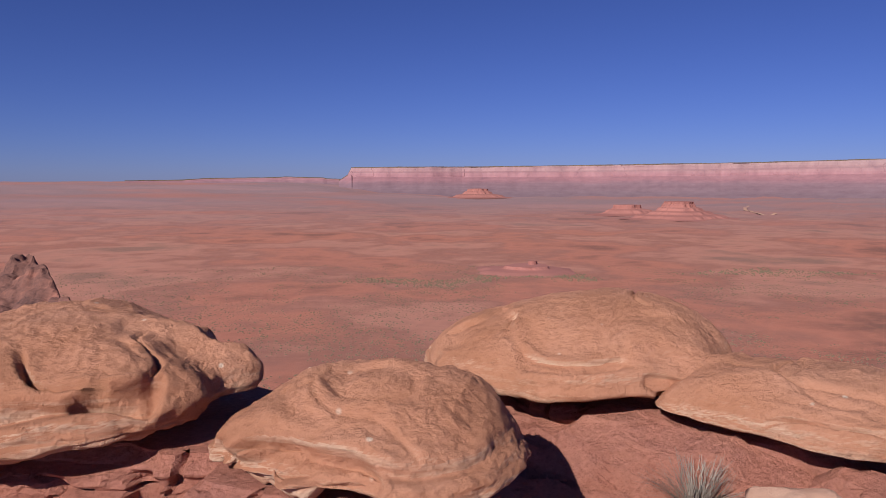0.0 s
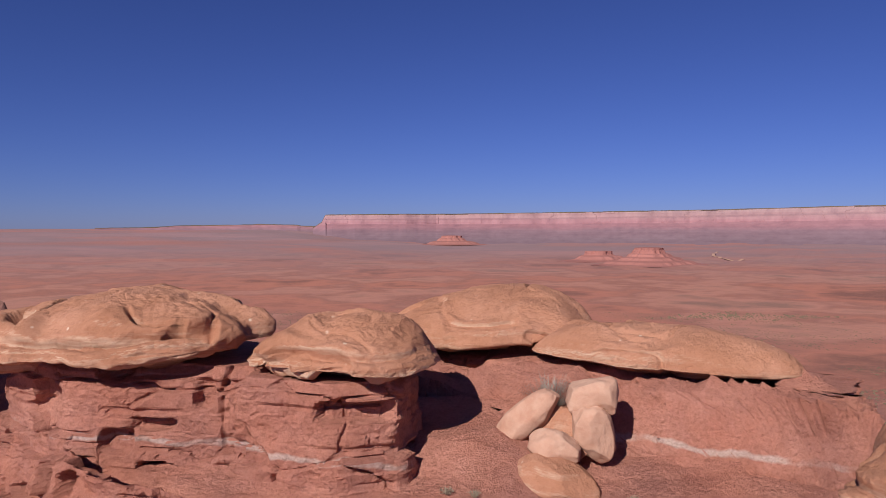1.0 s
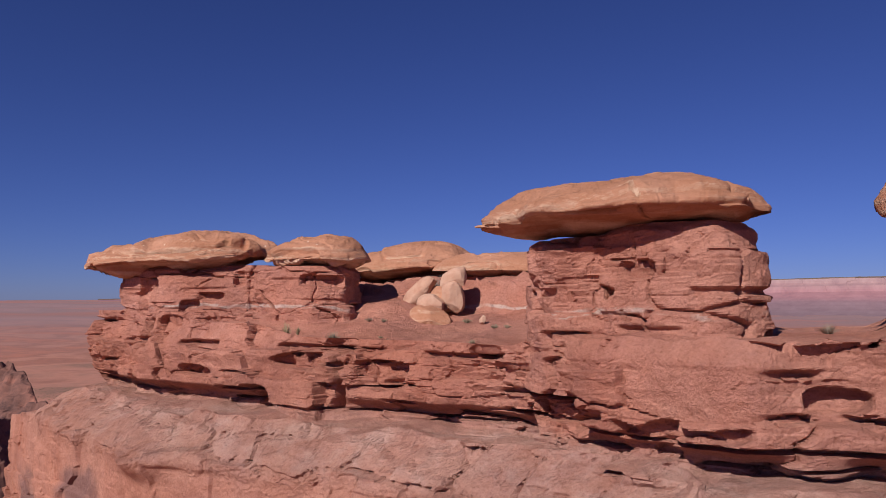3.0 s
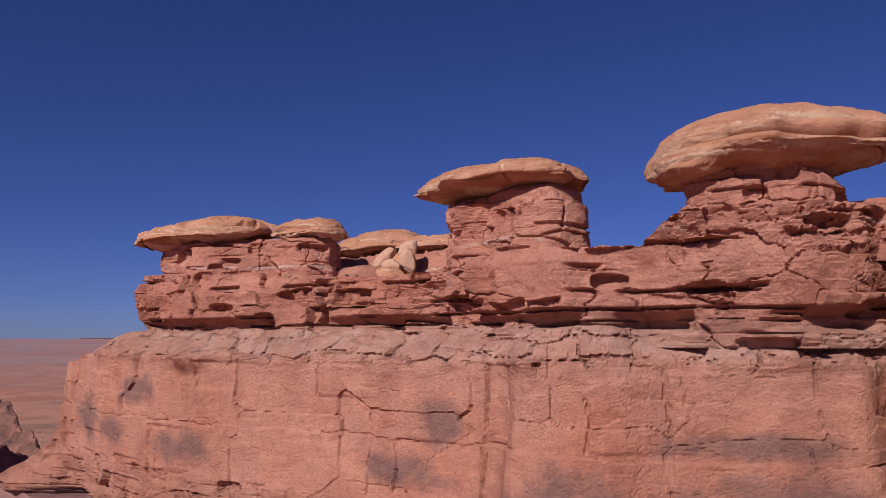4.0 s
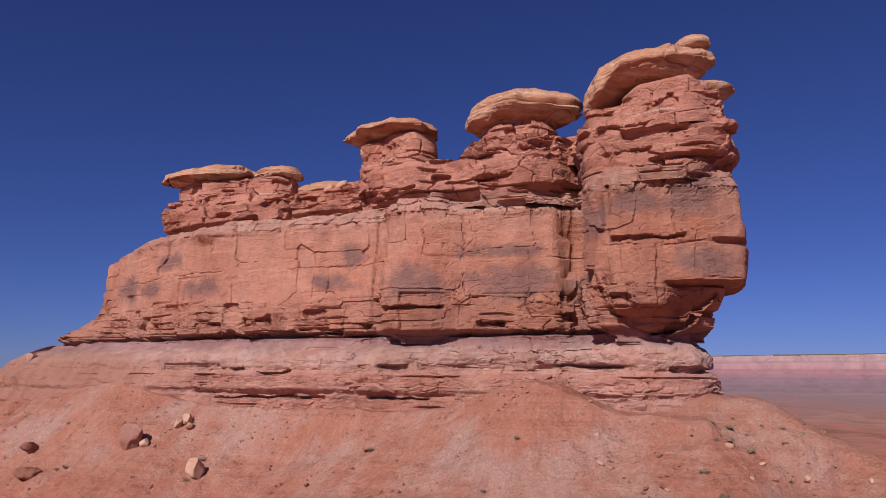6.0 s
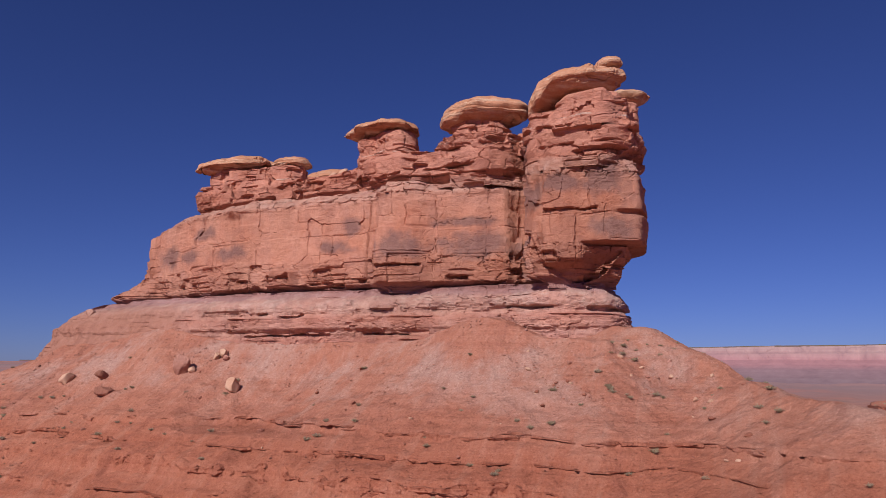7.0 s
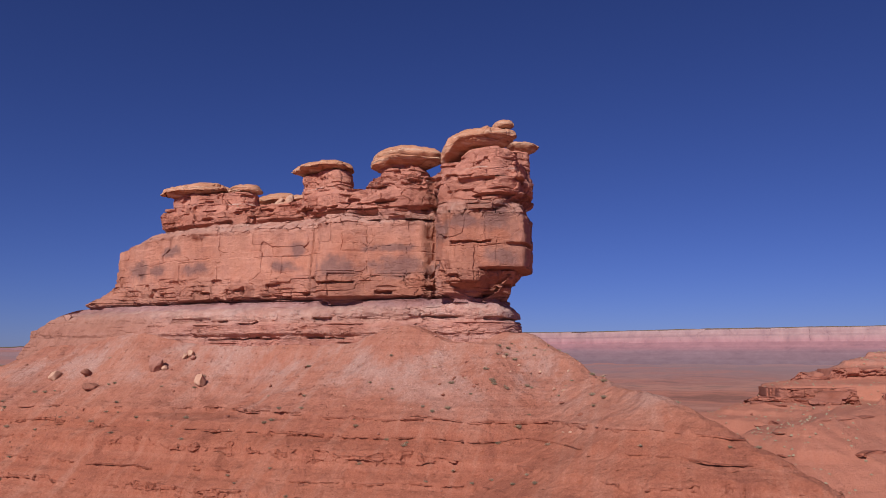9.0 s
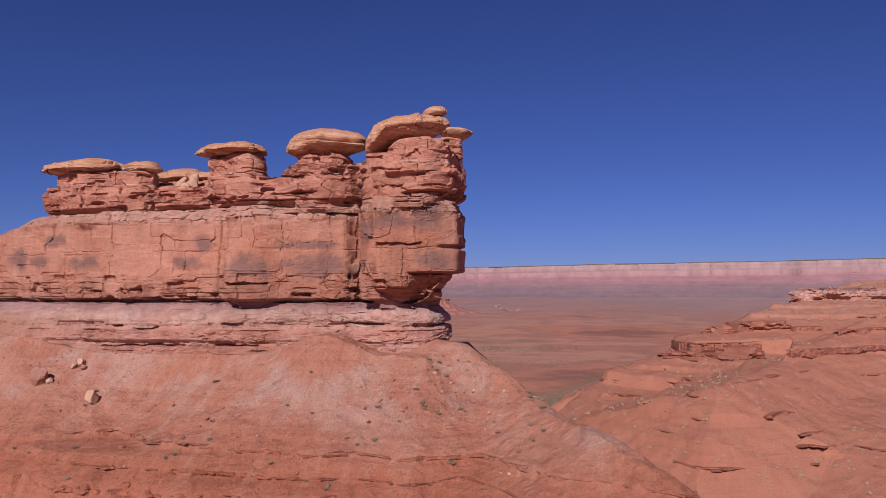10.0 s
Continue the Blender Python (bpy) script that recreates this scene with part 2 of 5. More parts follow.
    run = noise_node(nt, place(nt, (0.7, 0.7, 0.09)), 1.0, 6, 0.62)
    col = mix(nt, span(nt, run, 0.50, 0.64, 0, 0.55), col, mix(nt, 1.0, col, (0.76, 0.72, 0.72), "MULTIPLY"))
    col = mix(nt, span(nt, run, 0.46, 0.36, 0, 0.4), col, mix(nt, 1.0, col, (1.14, 1.2, 1.22), "MULTIPLY"))
    speck = noise_node(nt, pos, 11.0, 4, 0.75)
    col = mix(nt, span(nt, speck, 0.52, 0.66, 0, 0.45), col, mix(nt, 1.0, col, (1.28, 1.32, 1.36), "MULTIPLY"))
    col = mix(nt, span(nt, speck, 0.46, 0.34, 0, 0.55), col, mix(nt, 1.0, col, (0.62, 0.56, 0.54), "MULTIPLY"))
    bsdf.inputs["Roughness"].default_value = 0.95
    nt.links.new(col, bsdf.inputs["Base Color"])
    h = maths(nt, "ADD", maths(nt, "MULTIPLY", grain, span(nt, face, 0, 1, 1.0, 0.6)), maths(nt, "MULTIPLY", maths(nt, "MULTIPLY", layer, calm), 0.3))
    h = maths(nt, "ADD", h, maths(nt, "MULTIPLY", noise_node(nt, pos, 9.0, 6, 0.7), 0.35))
    relief(nt, bsdf, h, 1.0, 0.24)


def tan_rock(nt, bsdf):
    pos = place(nt)
    flat = place(nt, (0.25, 0.25, 3.0))
    big = noise_node(nt, pos, 0.45, 5, 0.6)
    grain = noise_node(nt, pos, 3.2, 9, 0.72)
    layer = noise_node(nt, flat, 1.0, 7, 0.65)
    geo = nt.nodes.new("ShaderNodeNewGeometry")
    up = nt.nodes.new("ShaderNodeSeparateXYZ")
    nt.links.new(geo.outputs["True Normal"], up.inputs[0])
    col = ramp(nt, big, (0.32, (0.35, 0.168, 0.107)), (0.5, (0.40, 0.200, 0.133)), (0.68, (0.44, 0.230, 0.160)))
    # bleached bedding on the rims, bare of the weathered skin of the tops
    rim = maths(nt, "MULTIPLY", span(nt, up.outputs["Z"], 0.55, 0.05, 0, 1), span(nt, layer, 0.45, 0.62))
    col = mix(nt, maths(nt, "MULTIPLY", rim, 0.85), col, (0.56, 0.42, 0.33))
    col = mix(nt, span(nt, grain, 0.42, 0.75, 0, 0.55), col, mix(nt, 1.0, col, (1.18, 1.24, 1.30), "MULTIPLY"))
    col = mix(nt, span(nt, grain, 0.45, 0.25, 0, 0.6), col, mix(nt, 1.0, col, (0.74, 0.66, 0.60), "MULTIPLY"))
    col = mix(nt, 1.0, col, (1.08, 1.0, 0.94), "MULTIPLY")
    v = add(nt, "ShaderNodeTexVoronoi", Scale=1.7)
    nt.links.new(pos, v.inputs["Vector"])
    fleck = maths(nt, "MULTIPLY", span(nt, v.outputs["Distance"], 0.05, 0.10, 1, 0), span(nt, big, 0.48, 0.56))
    col = mix(nt, maths(nt, "MULTIPLY", fleck, 0.7), col, (0.72, 0.58, 0.47))
    bsdf.inputs["Roughness"].default_value = 0.92
    nt.links.new(col, bsdf.inputs["Base Color"])
    h = maths(nt, "ADD", grain, maths(nt, "MULTIPLY", layer, 0.2))
    h = maths(nt, "ADD", h, maths(nt, "MULTIPLY", noise_node(nt, pos, 12.0, 5, 0.7), 0.35))
    col = mix(nt, span(nt, noise_node(nt, pos, 9.0, 5, 0.75), 0.46, 0.34, 0, 0.35), col, mix(nt, 1.0, col, (0.66, 0.60, 0.56), "MULTIPLY"))
    nt.links.new(col, bsdf.inputs["Base Color"])
    relief(nt, bsdf, h, 0.9, 0.16)


def pale_stone(nt, bsdf):
    pos = place(nt)
    grain = noise_node(nt, pos, 3.0, 9, 0.7)
    big = noise_node(nt, pos, 0.9, 4)
    col = ramp(nt, big, (0.35, (0.39, 0.20, 0.140)), (0.6, (0.45, 0.26, 0.190)))
    col = mix(nt, span(nt, grain, 0.4, 0.7, 0, 0.5), col, (0.55, 0.37, 0.285))
    bsdf.inputs["Roughness"].default_value = 0.93
    nt.links.new(col, bsdf.inputs["Base Color"])
    relief(nt, bsdf, grain, 0.6, 0.1)


def desert_floor(nt, bsdf):
    pos = place(nt)
    z = height_of(nt, pos)
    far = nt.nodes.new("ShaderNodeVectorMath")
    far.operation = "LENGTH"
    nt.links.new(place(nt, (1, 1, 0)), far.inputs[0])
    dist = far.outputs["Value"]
    big = noise_node(nt, place(nt, (1, 1, 0)), 0.0035, 7, 0.6)
    wide = noise_node(nt, place(nt, (0.5, 1, 0)), 0.0011, 6, 0.6)
    mid = noise_node(nt, pos, 0.10, 7, 0.62)
    grain = noise_node(nt, pos, 1.6, 9, 0.72)
    # slopes: orange clay, grey-mauve debris high up, bed lines
    bedded = noise_node(nt, place(nt, (0.02, 0.02, 1.5)), 1.0, 6, 0.65)
    slope = ramp(nt, bedded, (0.3, (0.30, 0.112, 0.076)), (0.5, (0.36, 0.142, 0.098)), (0.7, (0.41, 0.182, 0.132)))
    slope = mix(nt, span(nt, noise_node(nt, place(nt, (1, 1, 0.5)), 0.05, 5, 0.6), 0.42, 0.62, 0, 0.6), slope, (0.37, 0.150, 0.102))
    debris = maths(nt, "MULTIPLY", span(nt, z, 66.5, 71.5), span(nt, noise_node(nt, place(nt, (1, 1, 0.4)), 0.16, 6, 0.65), 0.48, 0.62))
    slope = mix(nt, maths(nt, "MULTIPLY", debris, 0.8), slope, (0.40, 0.238, 0.20))
    rill = noise_node(nt, place(nt, (0.55, 0.07, 0.07), radians(30.5)), 1.0, 7, 0.68)
    slope = mix(nt, span(nt, rill, 0.50, 0.68, 0, 0.5), slope, (0.42, 0.228, 0.180))
    slope = mix(nt, span(nt, rill, 0.46, 0.32, 0, 0.6), slope, (0.27, 0.105, 0.078))
    slope = mix(nt, span(nt, maths(nt, "ADD", z, maths(nt, "MULTIPLY", mid, 6)), 72.5, 69.5), slope, mix(nt, 1.0, slope, (0.93, 0.80, 0.73), "MULTIPLY"))
    slope = mix(nt, 1.0, slope, (0.97, 0.97, 0.99), "MULTIPLY")
    # plain: red sand, paler pans; distance haze put into the colour as mauve
    plain = ramp(nt, big, (0.36, (0.20, 0.090, 0.070)), (0.44, (0.36, 0.145, 0.104)), (0.5, (0.26, 0.118, 0.092)), (0.56, (0.37, 0.172, 0.130)), (0.64, (0.23, 0.125, 0.098)))
    plain = mix(nt, span(nt, mid, 0.5, 0.75, 0, 0.4), plain, (0.42, 0.185, 0.130))
    haze_tint = ramp(nt, wide, (0.38, (0.31, 0.150, 0.140)), (0.48, (0.225, 0.150, 0.158)), (0.6, (0.29, 0.170, 0.172)))
    plain = mix(nt, maths(nt, "MULTIPLY", span(nt, dist, 1300, 3000), span(nt, wide, 0.3, 0.5, 0.75, 1.0)), plain, haze_tint)
    # low scrub too small to be told apart
    scrub = add(nt, "ShaderNodeTexVoronoi", Scale=0.35)
    nt.links.new(place(nt, (1, 1, 0)), scrub.inputs["Vector"])
    dots = maths(nt, "MULTIPLY", span(nt, scrub.outputs["Distance"], 0.25, 0.4, 1, 0), span(nt, noise_node(nt, place(nt, (1, 1, 0)), 0.012, 5, 0.6), 0.47, 0.6))
    plain = mix(nt, maths(nt, "MULTIPLY", dots, maths(nt, "MULTIPLY", span(nt, dist, 130, 240), span(nt, dist, 1100, 600, 0, 0.75))), plain, (0.13, 0.095, 0.065))
    plain = mix(nt, 1.0, plain, (1.12, 1.08, 1.06), "MULTIPLY")
    east = nt.nodes.new("ShaderNodeSeparateXYZ")
    nt.links.new(pos, east.inputs[0])
    slope = mix(nt, maths(nt, "MULTIPLY", span(nt, east.outputs["X"], 80, 120), 0.6), slope, (0.37, 0.150, 0.108))
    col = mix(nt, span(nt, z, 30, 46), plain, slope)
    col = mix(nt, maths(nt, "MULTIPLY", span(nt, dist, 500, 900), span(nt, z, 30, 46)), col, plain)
    col = mix(nt, span(nt, grain, 0.42, 0.75, 0, 0.5), col, mix(nt, 1.0, col, (1.2, 1.25, 1.28), "MULTIPLY"))
    col = mix(nt, span(nt, grain, 0.45, 0.25, 0, 0.5), col, mix(nt, 1.0, col, (0.74, 0.7, 0.68), "MULTIPLY"))
    speck = noise_node(nt, pos, 6.0, 5, 0.75)
    rocky = span(nt, z, 30, 46)
    col = mix(nt, maths(nt, "MULTIPLY", rocky, span(nt, speck, 0.53, 0.66, 0, 0.8)), col, mix(nt, 1.0, col, (1.28, 1.42, 1.5), "MULTIPLY"))
    col = mix(nt, maths(nt, "MULTIPLY", rocky, span(nt, speck, 0.46, 0.34, 0, 0.7)), col, mix(nt, 1.0, col, (0.62, 0.56, 0.54), "MULTIPLY"))
    bsdf.inputs["Roughness"].default_value = 1.0
    nt.links.new(col, bsdf.inputs["Base Color"])
    relief(nt, bsdf, maths(nt, "ADD", grain, maths(nt, "MULTIPLY", bedded, 0.5)), 0.95, 0.34)


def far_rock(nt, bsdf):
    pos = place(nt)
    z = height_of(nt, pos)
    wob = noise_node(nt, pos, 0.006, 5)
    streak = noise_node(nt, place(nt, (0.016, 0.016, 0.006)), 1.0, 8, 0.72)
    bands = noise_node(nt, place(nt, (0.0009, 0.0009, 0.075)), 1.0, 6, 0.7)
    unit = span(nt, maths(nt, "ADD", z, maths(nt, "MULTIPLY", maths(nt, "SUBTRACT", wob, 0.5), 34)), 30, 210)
    # lower colours lean to lilac, painted for the haze at the mesa's foot
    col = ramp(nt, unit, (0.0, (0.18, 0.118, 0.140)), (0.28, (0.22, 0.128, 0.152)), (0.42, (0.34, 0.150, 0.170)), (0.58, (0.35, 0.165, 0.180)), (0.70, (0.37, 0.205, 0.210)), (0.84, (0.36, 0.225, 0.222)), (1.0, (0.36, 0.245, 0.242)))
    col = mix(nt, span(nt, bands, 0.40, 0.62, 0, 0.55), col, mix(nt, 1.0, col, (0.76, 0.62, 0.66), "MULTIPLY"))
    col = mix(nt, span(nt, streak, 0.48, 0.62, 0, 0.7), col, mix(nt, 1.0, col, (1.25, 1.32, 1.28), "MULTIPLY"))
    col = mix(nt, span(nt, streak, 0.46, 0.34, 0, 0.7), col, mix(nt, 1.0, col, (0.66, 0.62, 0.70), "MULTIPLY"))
    # haze mixed into the rock colour: a third of flat mauve
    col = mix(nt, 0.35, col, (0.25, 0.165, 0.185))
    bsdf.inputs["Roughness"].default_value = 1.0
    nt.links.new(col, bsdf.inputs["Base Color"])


def leaf(tone):
    def build(nt, bsdf):
        pos = place(nt)
        n = noise_node(nt, pos, 6.0, 4)
        o = nt.nodes.new("ShaderNodeObjectInfo")
        col = mix(nt, n, tuple(c * 0.7 for c in tone), tuple(min(1, c * 1.35) for c in tone))
        col = mix(nt, maths(nt, "MULTIPLY", o.outputs["Random"], 0.5), col, (0.20, 0.15, 0.085))
        bsdf.inputs["Roughness"].default_value = 0.9
        nt.links.new(col, bsdf.inputs["Base Color"])
    return build


RED = material("red_mudstone", red_rock)
TAN = material("tan_sandstone", tan_rock)
PALE = material("pale_sandstone", pale_stone)
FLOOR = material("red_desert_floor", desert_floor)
FAR = material("hazed_pink_cliff_rock", far_rock)
SAGE = material("grey_green_sage", leaf((0.29, 0.225, 0.165)))
BRUSH = material("dark_brush", leaf((0.115, 0.082, 0.062)))
GREY = material("dry_grey_twigs", leaf((0.30, 0.25, 0.22)))
STRAW = material("straw_grass", leaf((0.38, 0.29, 0.18)))

# ---- building helpers ----
TURN_UV = radians(-30.5)
RIDGE = Matrix.Rotation(TURN_UV, 4, "Z")


def mesh_from(name, verts, faces, mat, flat=False):
    me = bpy.data.meshes.new(name)
    verts, faces = np.asarray(verts, np.float32), np.asarray(faces, np.int32)
    me.vertices.add(len(verts))
    me.vertices.foreach_set("co", verts.ravel())
    me.loops.add(faces.size)
    me.loops.foreach_set("vertex_index", faces.ravel())
    me.polygons.add(len(faces))
    n = faces.shape[1]
    me.polygons.foreach_set("loop_start", np.arange(len(faces), dtype=np.int32) * n)
    me.polygons.foreach_set("loop_total", np.full(len(faces), n, np.int32))
    me.polygons.foreach_set("use_smooth", np.full(len(faces), not flat))
    me.update(calc_edges=True)
    me.validate()
    me.materials.append(mat)
    return me


def grid_faces(rows, cols, wrap):
    i = np.arange(rows - 1)[:, None] * cols
    j = np.arange(cols if wrap else cols - 1)[None, :]
    k = (j + 1) % cols
    return np.stack([i + j, i + k, i + cols + k, i + cols + j], -1).reshape(-1, 4)


def thing(name, label, category, group="", kind=""):
    return tagged(new(name), label, category, group, kind)


def part(name, me, parent, label=""):
    ob = new(name, me)
    ob.parent = parent
    if label:
        tagged(ob, label)
    return ob


def outline(points, step_near, step_far, v_far):
    """A closed line resampled: fine where it faces the front, coarse behind. Gives places, outward normals and the way along it."""
    p = np.array(points, float)
    q = np.vstack([p, p[:1]])
    seg = np.hypot(*np.diff(q, axis=0).T)
    out = []
    for a, b, length in zip(q[:-1], q[1:], seg):
        mid = (a + b) / 2
        step = step_far if mid[1] > v_far else step_near
        n = max(1, int(math.ceil(length / step)))
        out += [a + (b - a) * k / n for k in range(n)]
    out = np.array(out)
    soft = out.copy()
    d = np.hypot(*(np.roll(out, -1, 0) - np.roll(out, 1, 0)).T)
    for _ in range(30):
        soft = (np.roll(soft, 1, 0) + np.roll(soft, -1, 0) + 2 * soft) / 4
    out = soft
    tang = np.roll(out, -3, 0) - np.roll(out, 3, 0)
    tang /= np.hypot(*tang.T)[:, None]
    normal = np.stack([tang[:, 1], -tang[:, 0]], 1)
    s = np.concatenate([[0], np.cumsum(np.hypot(*np.diff(out, axis=0).T))])
    return out, normal, s


def loft(name, points, z0, z1, dz, offset, mat, spine, top, step=(0.12, 0.6), v_far=9.0, rings=40, ztop=None):
    """A rock wall round a closed outline with a top that runs in to a spine. offset(s, u, v, z) is the outward shift."""
    out, normal, s = outline(points, step[0], step[1], v_far)
    n = len(out)
    rows = max(2, int((z1 - z0) / dz) + 1)
    w = np.linspace(0, 1, rows)[:, None]
    zt = np.full(n, z1) if ztop is None else ztop(out[:, 0], out[:, 1])
    z = z0 + w * (zt[None, :] - z0)
    S = np.broadcast_to(s, z.shape)
    u0, v0 = np.broadcast_to(out[:, 0], z.shape), np.broadcast_to(out[:, 1], z.shape)
    off = offset(S, u0, v0, z)
    u, v = u0 + normal[None, :, 0] * off, v0 + normal[None, :, 1] * off
    ua, va, ub, vb = spine
    ax = np.array([ub - ua, vb - va])
    k = np.clip(((u[-1] - ua) * ax[0] + (v[-1] - va) * ax[1]) / (ax @ ax), 0, 1)
    tu, tv = ua + k * ax[0], va + k * ax[1]
    r = (np.linspace(0, 1, rings + 1)[1:, None]) ** 1.3
    eu, ev = u[-1].copy(), v[-1].copy()
    for _ in range(40):
        eu, ev = (np.roll(eu, 1) + np.roll(eu, -1) + 2 * eu) / 4, (np.roll(ev, 1) + np.roll(ev, -1) + 2 * ev) / 4
    w = smooth(0, 0.05, r)
    eu, ev = u[-1] * (1 - w) + eu * w, v[-1] * (1 - w) + ev * w
    ru, rv = eu + (tu - eu) * r, ev + (tv - ev) * r
    rz = z[-1][None, :] * (1 - smooth(0, 0.06, r)) + top(ru, rv) * smooth(0, 0.06, r)
    verts = np.stack([np.vstack([u, ru]), np.vstack([v, rv]), np.vstack([z, rz])], -1).reshape(-1, 3)
    return mesh_from(name, verts, grid_faces(rows + rings, n, True), mat, flat=True)


# ---- the desert floor and the slopes below the butte ----
LEDGES = ((67.3, 0.7), (65.9, 0.5), (64.3, 1.5), (62.6, 0.7), (61.0, 1.4), (58.4, 1.4))
SPUR_LEDGES = ((77.0, 4.0), (73.0, 1.0), (69.5, 1.4), (65.0, 3.6), (60.4, 4.2), (57.2, 1.0), (54.6, 1.2), (51.0, 3.8), (48.2, 1.0), (45.8, 1.2), (43.4, 0.9))


def to_world(u, v):
    c, s = math.cos(TURN_UV), math.sin(TURN_UV)
    return u * c - v * s, u * s + v * c


def line_distance(x, y, pts):
    """Distance to a bent line, and how far along it the nearest place lies (in corners)."""
    best, along = np.full(np.shape(x), 1e9), np.zeros(np.shape(x))
    for k, ((ax, ay), (bx, by)) in enumerate(zip(pts[:-1], pts[1:])):
        dx, dy = bx - ax, by - ay
        t = np.clip(((x - ax) * dx + (y - ay) * dy) / (dx * dx + dy * dy), 0, 1)
        d = np.hypot(x - ax - t * dx, y - ay - t * dy)
        along = np.where(d < best, k + t, along)
        best = np.minimum(best, d)
    return best, along


SPUR = [(112, 130), (128, 121), (160, 116), (185, 129), (245, 156), (330, 185), (480, 200)]
SPUR_Z = [40, 51, 60.5, 66, 78, 87, 95]
BREAK = [(98, 34), (110, 45), (122, 56), (160, 78), (230, 112), (330, 150)]
BREAK_Z = [38, 49, 57, 60, 68, 80]
NOSE = [(30, 4), (36, 1.5), (40, -1), (43, -4.5), (46.5, -9.5), (50, -14), (54, -18), (60, -23), (75, -34)]
NOSE_Z = [76, 75.4, 73.2, 71.3, 70.3, 69.9, 68.2, 65, 55]


def swell(a, b, w):
    """The higher of two lands, run together over w."""
    return np.maximum(a, b) + 0.35 * w * np.exp(-((a - b) / w) ** 2)


def slope_height(u, v):
    """The land without its ledges, in the ridge's own directions."""
    x, y = to_world(u, v)
    r = np.hypot(x, y)
    du = np.where(u < -29, (-29 - u) * 0.62, np.where(u > 33, (u - 33) * 1.3, 0))
    dv = np.where(v < -2.2, -2.2 - v, np.where(v > 20, v - 20, 0))
    d = np.hypot(du, dv)
    rough = 1.7 * fbm(u * 0.07, v * 0.07, 0, 4, 3) + 0.9 * (ridged(u * 0.22 + 0.1 * v, v * 0.05, 0, 3, 12) - 0.6)
    d = d + rough * smooth(2, 12, d)
    reach, drop = [0, 1.2, 6, 10.5, 12.2, 15.5, 19, 24, 32, 50, 75, 110, 200, 400, 800], [74.2, 73.2, 70.2, 67.9, 66.9, 64.1, 60.6, 56.8, 52, 43.5, 34, 24, 9, 2, 0]
    h = np.interp(d, reach, drop)
    fan = np.exp(-((u - 22.3) / 4.2) ** 2) * 2.2 + 1.7 * np.exp(-((u + 14.5) / 6.0) ** 2)
    h = h + fan * np.exp(-(d / 4.5) ** 2) - 1.9 * np.exp(-((u - 4) / 6.5) ** 2) * smooth(0, 3, d) * smooth(14, 8, d)
    q, k = line_distance(u, v, NOSE)
    crest = np.interp(k, range(len(NOSE_Z)), NOSE_Z)
    front = v < np.interp(u, [p[0] for p in NOSE], [p[1] for p in NOSE])
    q = q + rough * 0.6 * smooth(2, 9, q)
    h = swell(h, crest - np.where(front, 0.58, 0.8) * np.maximum(q - 0.5, 0), 0.7)
    h = h + 0.25 * fbm(u * 0.5, v * 0.5, 1, 4, 15) * smooth(300, 100, r)
    h = h + 1.6 * fbm(x * 0.012, y * 0.012, 5, 4, 8) * smooth(120, 300, r) * (1 + smooth(400, 3000, r) * 5)
    h = h + smooth(1400, 4900, r) ** 1.2 * (24 + 66 * smooth(0.02, -0.22, np.arctan2(x, y)))
    # the next spur, whose beds run on at the same levels
    q, k = line_distance(x, y, SPUR)
    q = q + 7 * fbm(x * 0.025, y * 0.025, 2, 4, 19)
    crest = np.interp(k, range(len(SPUR_Z)), SPUR_Z)
    fall = np.where(y - x * 0.25 > 90, 0.95, 0.17)
    spur = np.where(r > 900, -99, crest - np.maximum(q, 0) * fall)
    q, k = line_distance(x, y, BREAK)
    q = q + 4 * fbm(x * 0.03, y * 0.03, 6, 4, 20)
    near_side = y < np.interp(x, [p[0] for p in BREAK], [p[1] for p in BREAK])
    flank = np.where(r > 900, -99, np.interp(k, range(len(BREAK_Z)), BREAK_Z) - np.maximum(q, 0) * np.where(near_side, 0.5, 0.3))
    return swell(h, np.maximum(spur, flank), 4.0)


def ledge_height(k, a, u, wide):
    broken = smooth(-0.38 + 0.3 * (wide < 2), 0.10 + 0.25 * (wide < 2), fbm(u * 0.11 / wide, k * 3.0, 0, 4, 23 + k) + 0.25 * vnoise(u * 0.9 / wide, k, 0, 27))
    return a * (0.10 + 0.90 * broken if wide > 2 else 0.22 + 0.62 * broken)


def ledge_wander(k, u, wide):
    return 0.35 * fbm(u * 0.2 / wide, k * 5.0, 0, 4, 41) * wide ** 0.5


def terraced(h0, u, ledges, wide, much=1.0, crisp=0.12):
    h = h0.copy()
    for k, (zk, a) in enumerate(ledges):
        q = h0 - zk - ledge_wander(k, u, wide)
        w = 0.75 * a + 0.35
        h = h + much * ledge_height(k, a, u, wide) * (smooth(-crisp, crisp, q) - np.clip((q + w) / (2 * w), 0, 1))
    return h


def land(u, v):
    h0 = slope_height(u, v)
    near = smooth(130, 90, np.hypot(u, v))
    return h0 + (terraced(h0, u, LEDGES, 1.0) - h0) * near


def spaced(fine0, fine1, step, far, growth):
    xs = list(np.arange(fine0, fine1, step))
    d, hi, up = step, xs[-1], []
    while hi < far:
        d *= growth
        hi += d
        up.append(hi)
    d, lo, down = step, xs[0], []
    while lo > -far:
        d *= growth
        lo -= d
        down.append(lo)
    return np.array(down[::-1] + xs + up)


us, vs = spaced(-46, 64, 0.18, 4950, 1.065), spaced(-24, -1, 0.13, 4950, 1.06)
GU, GV = np.meshgrid(us, vs)
GZ = land(GU, GV)
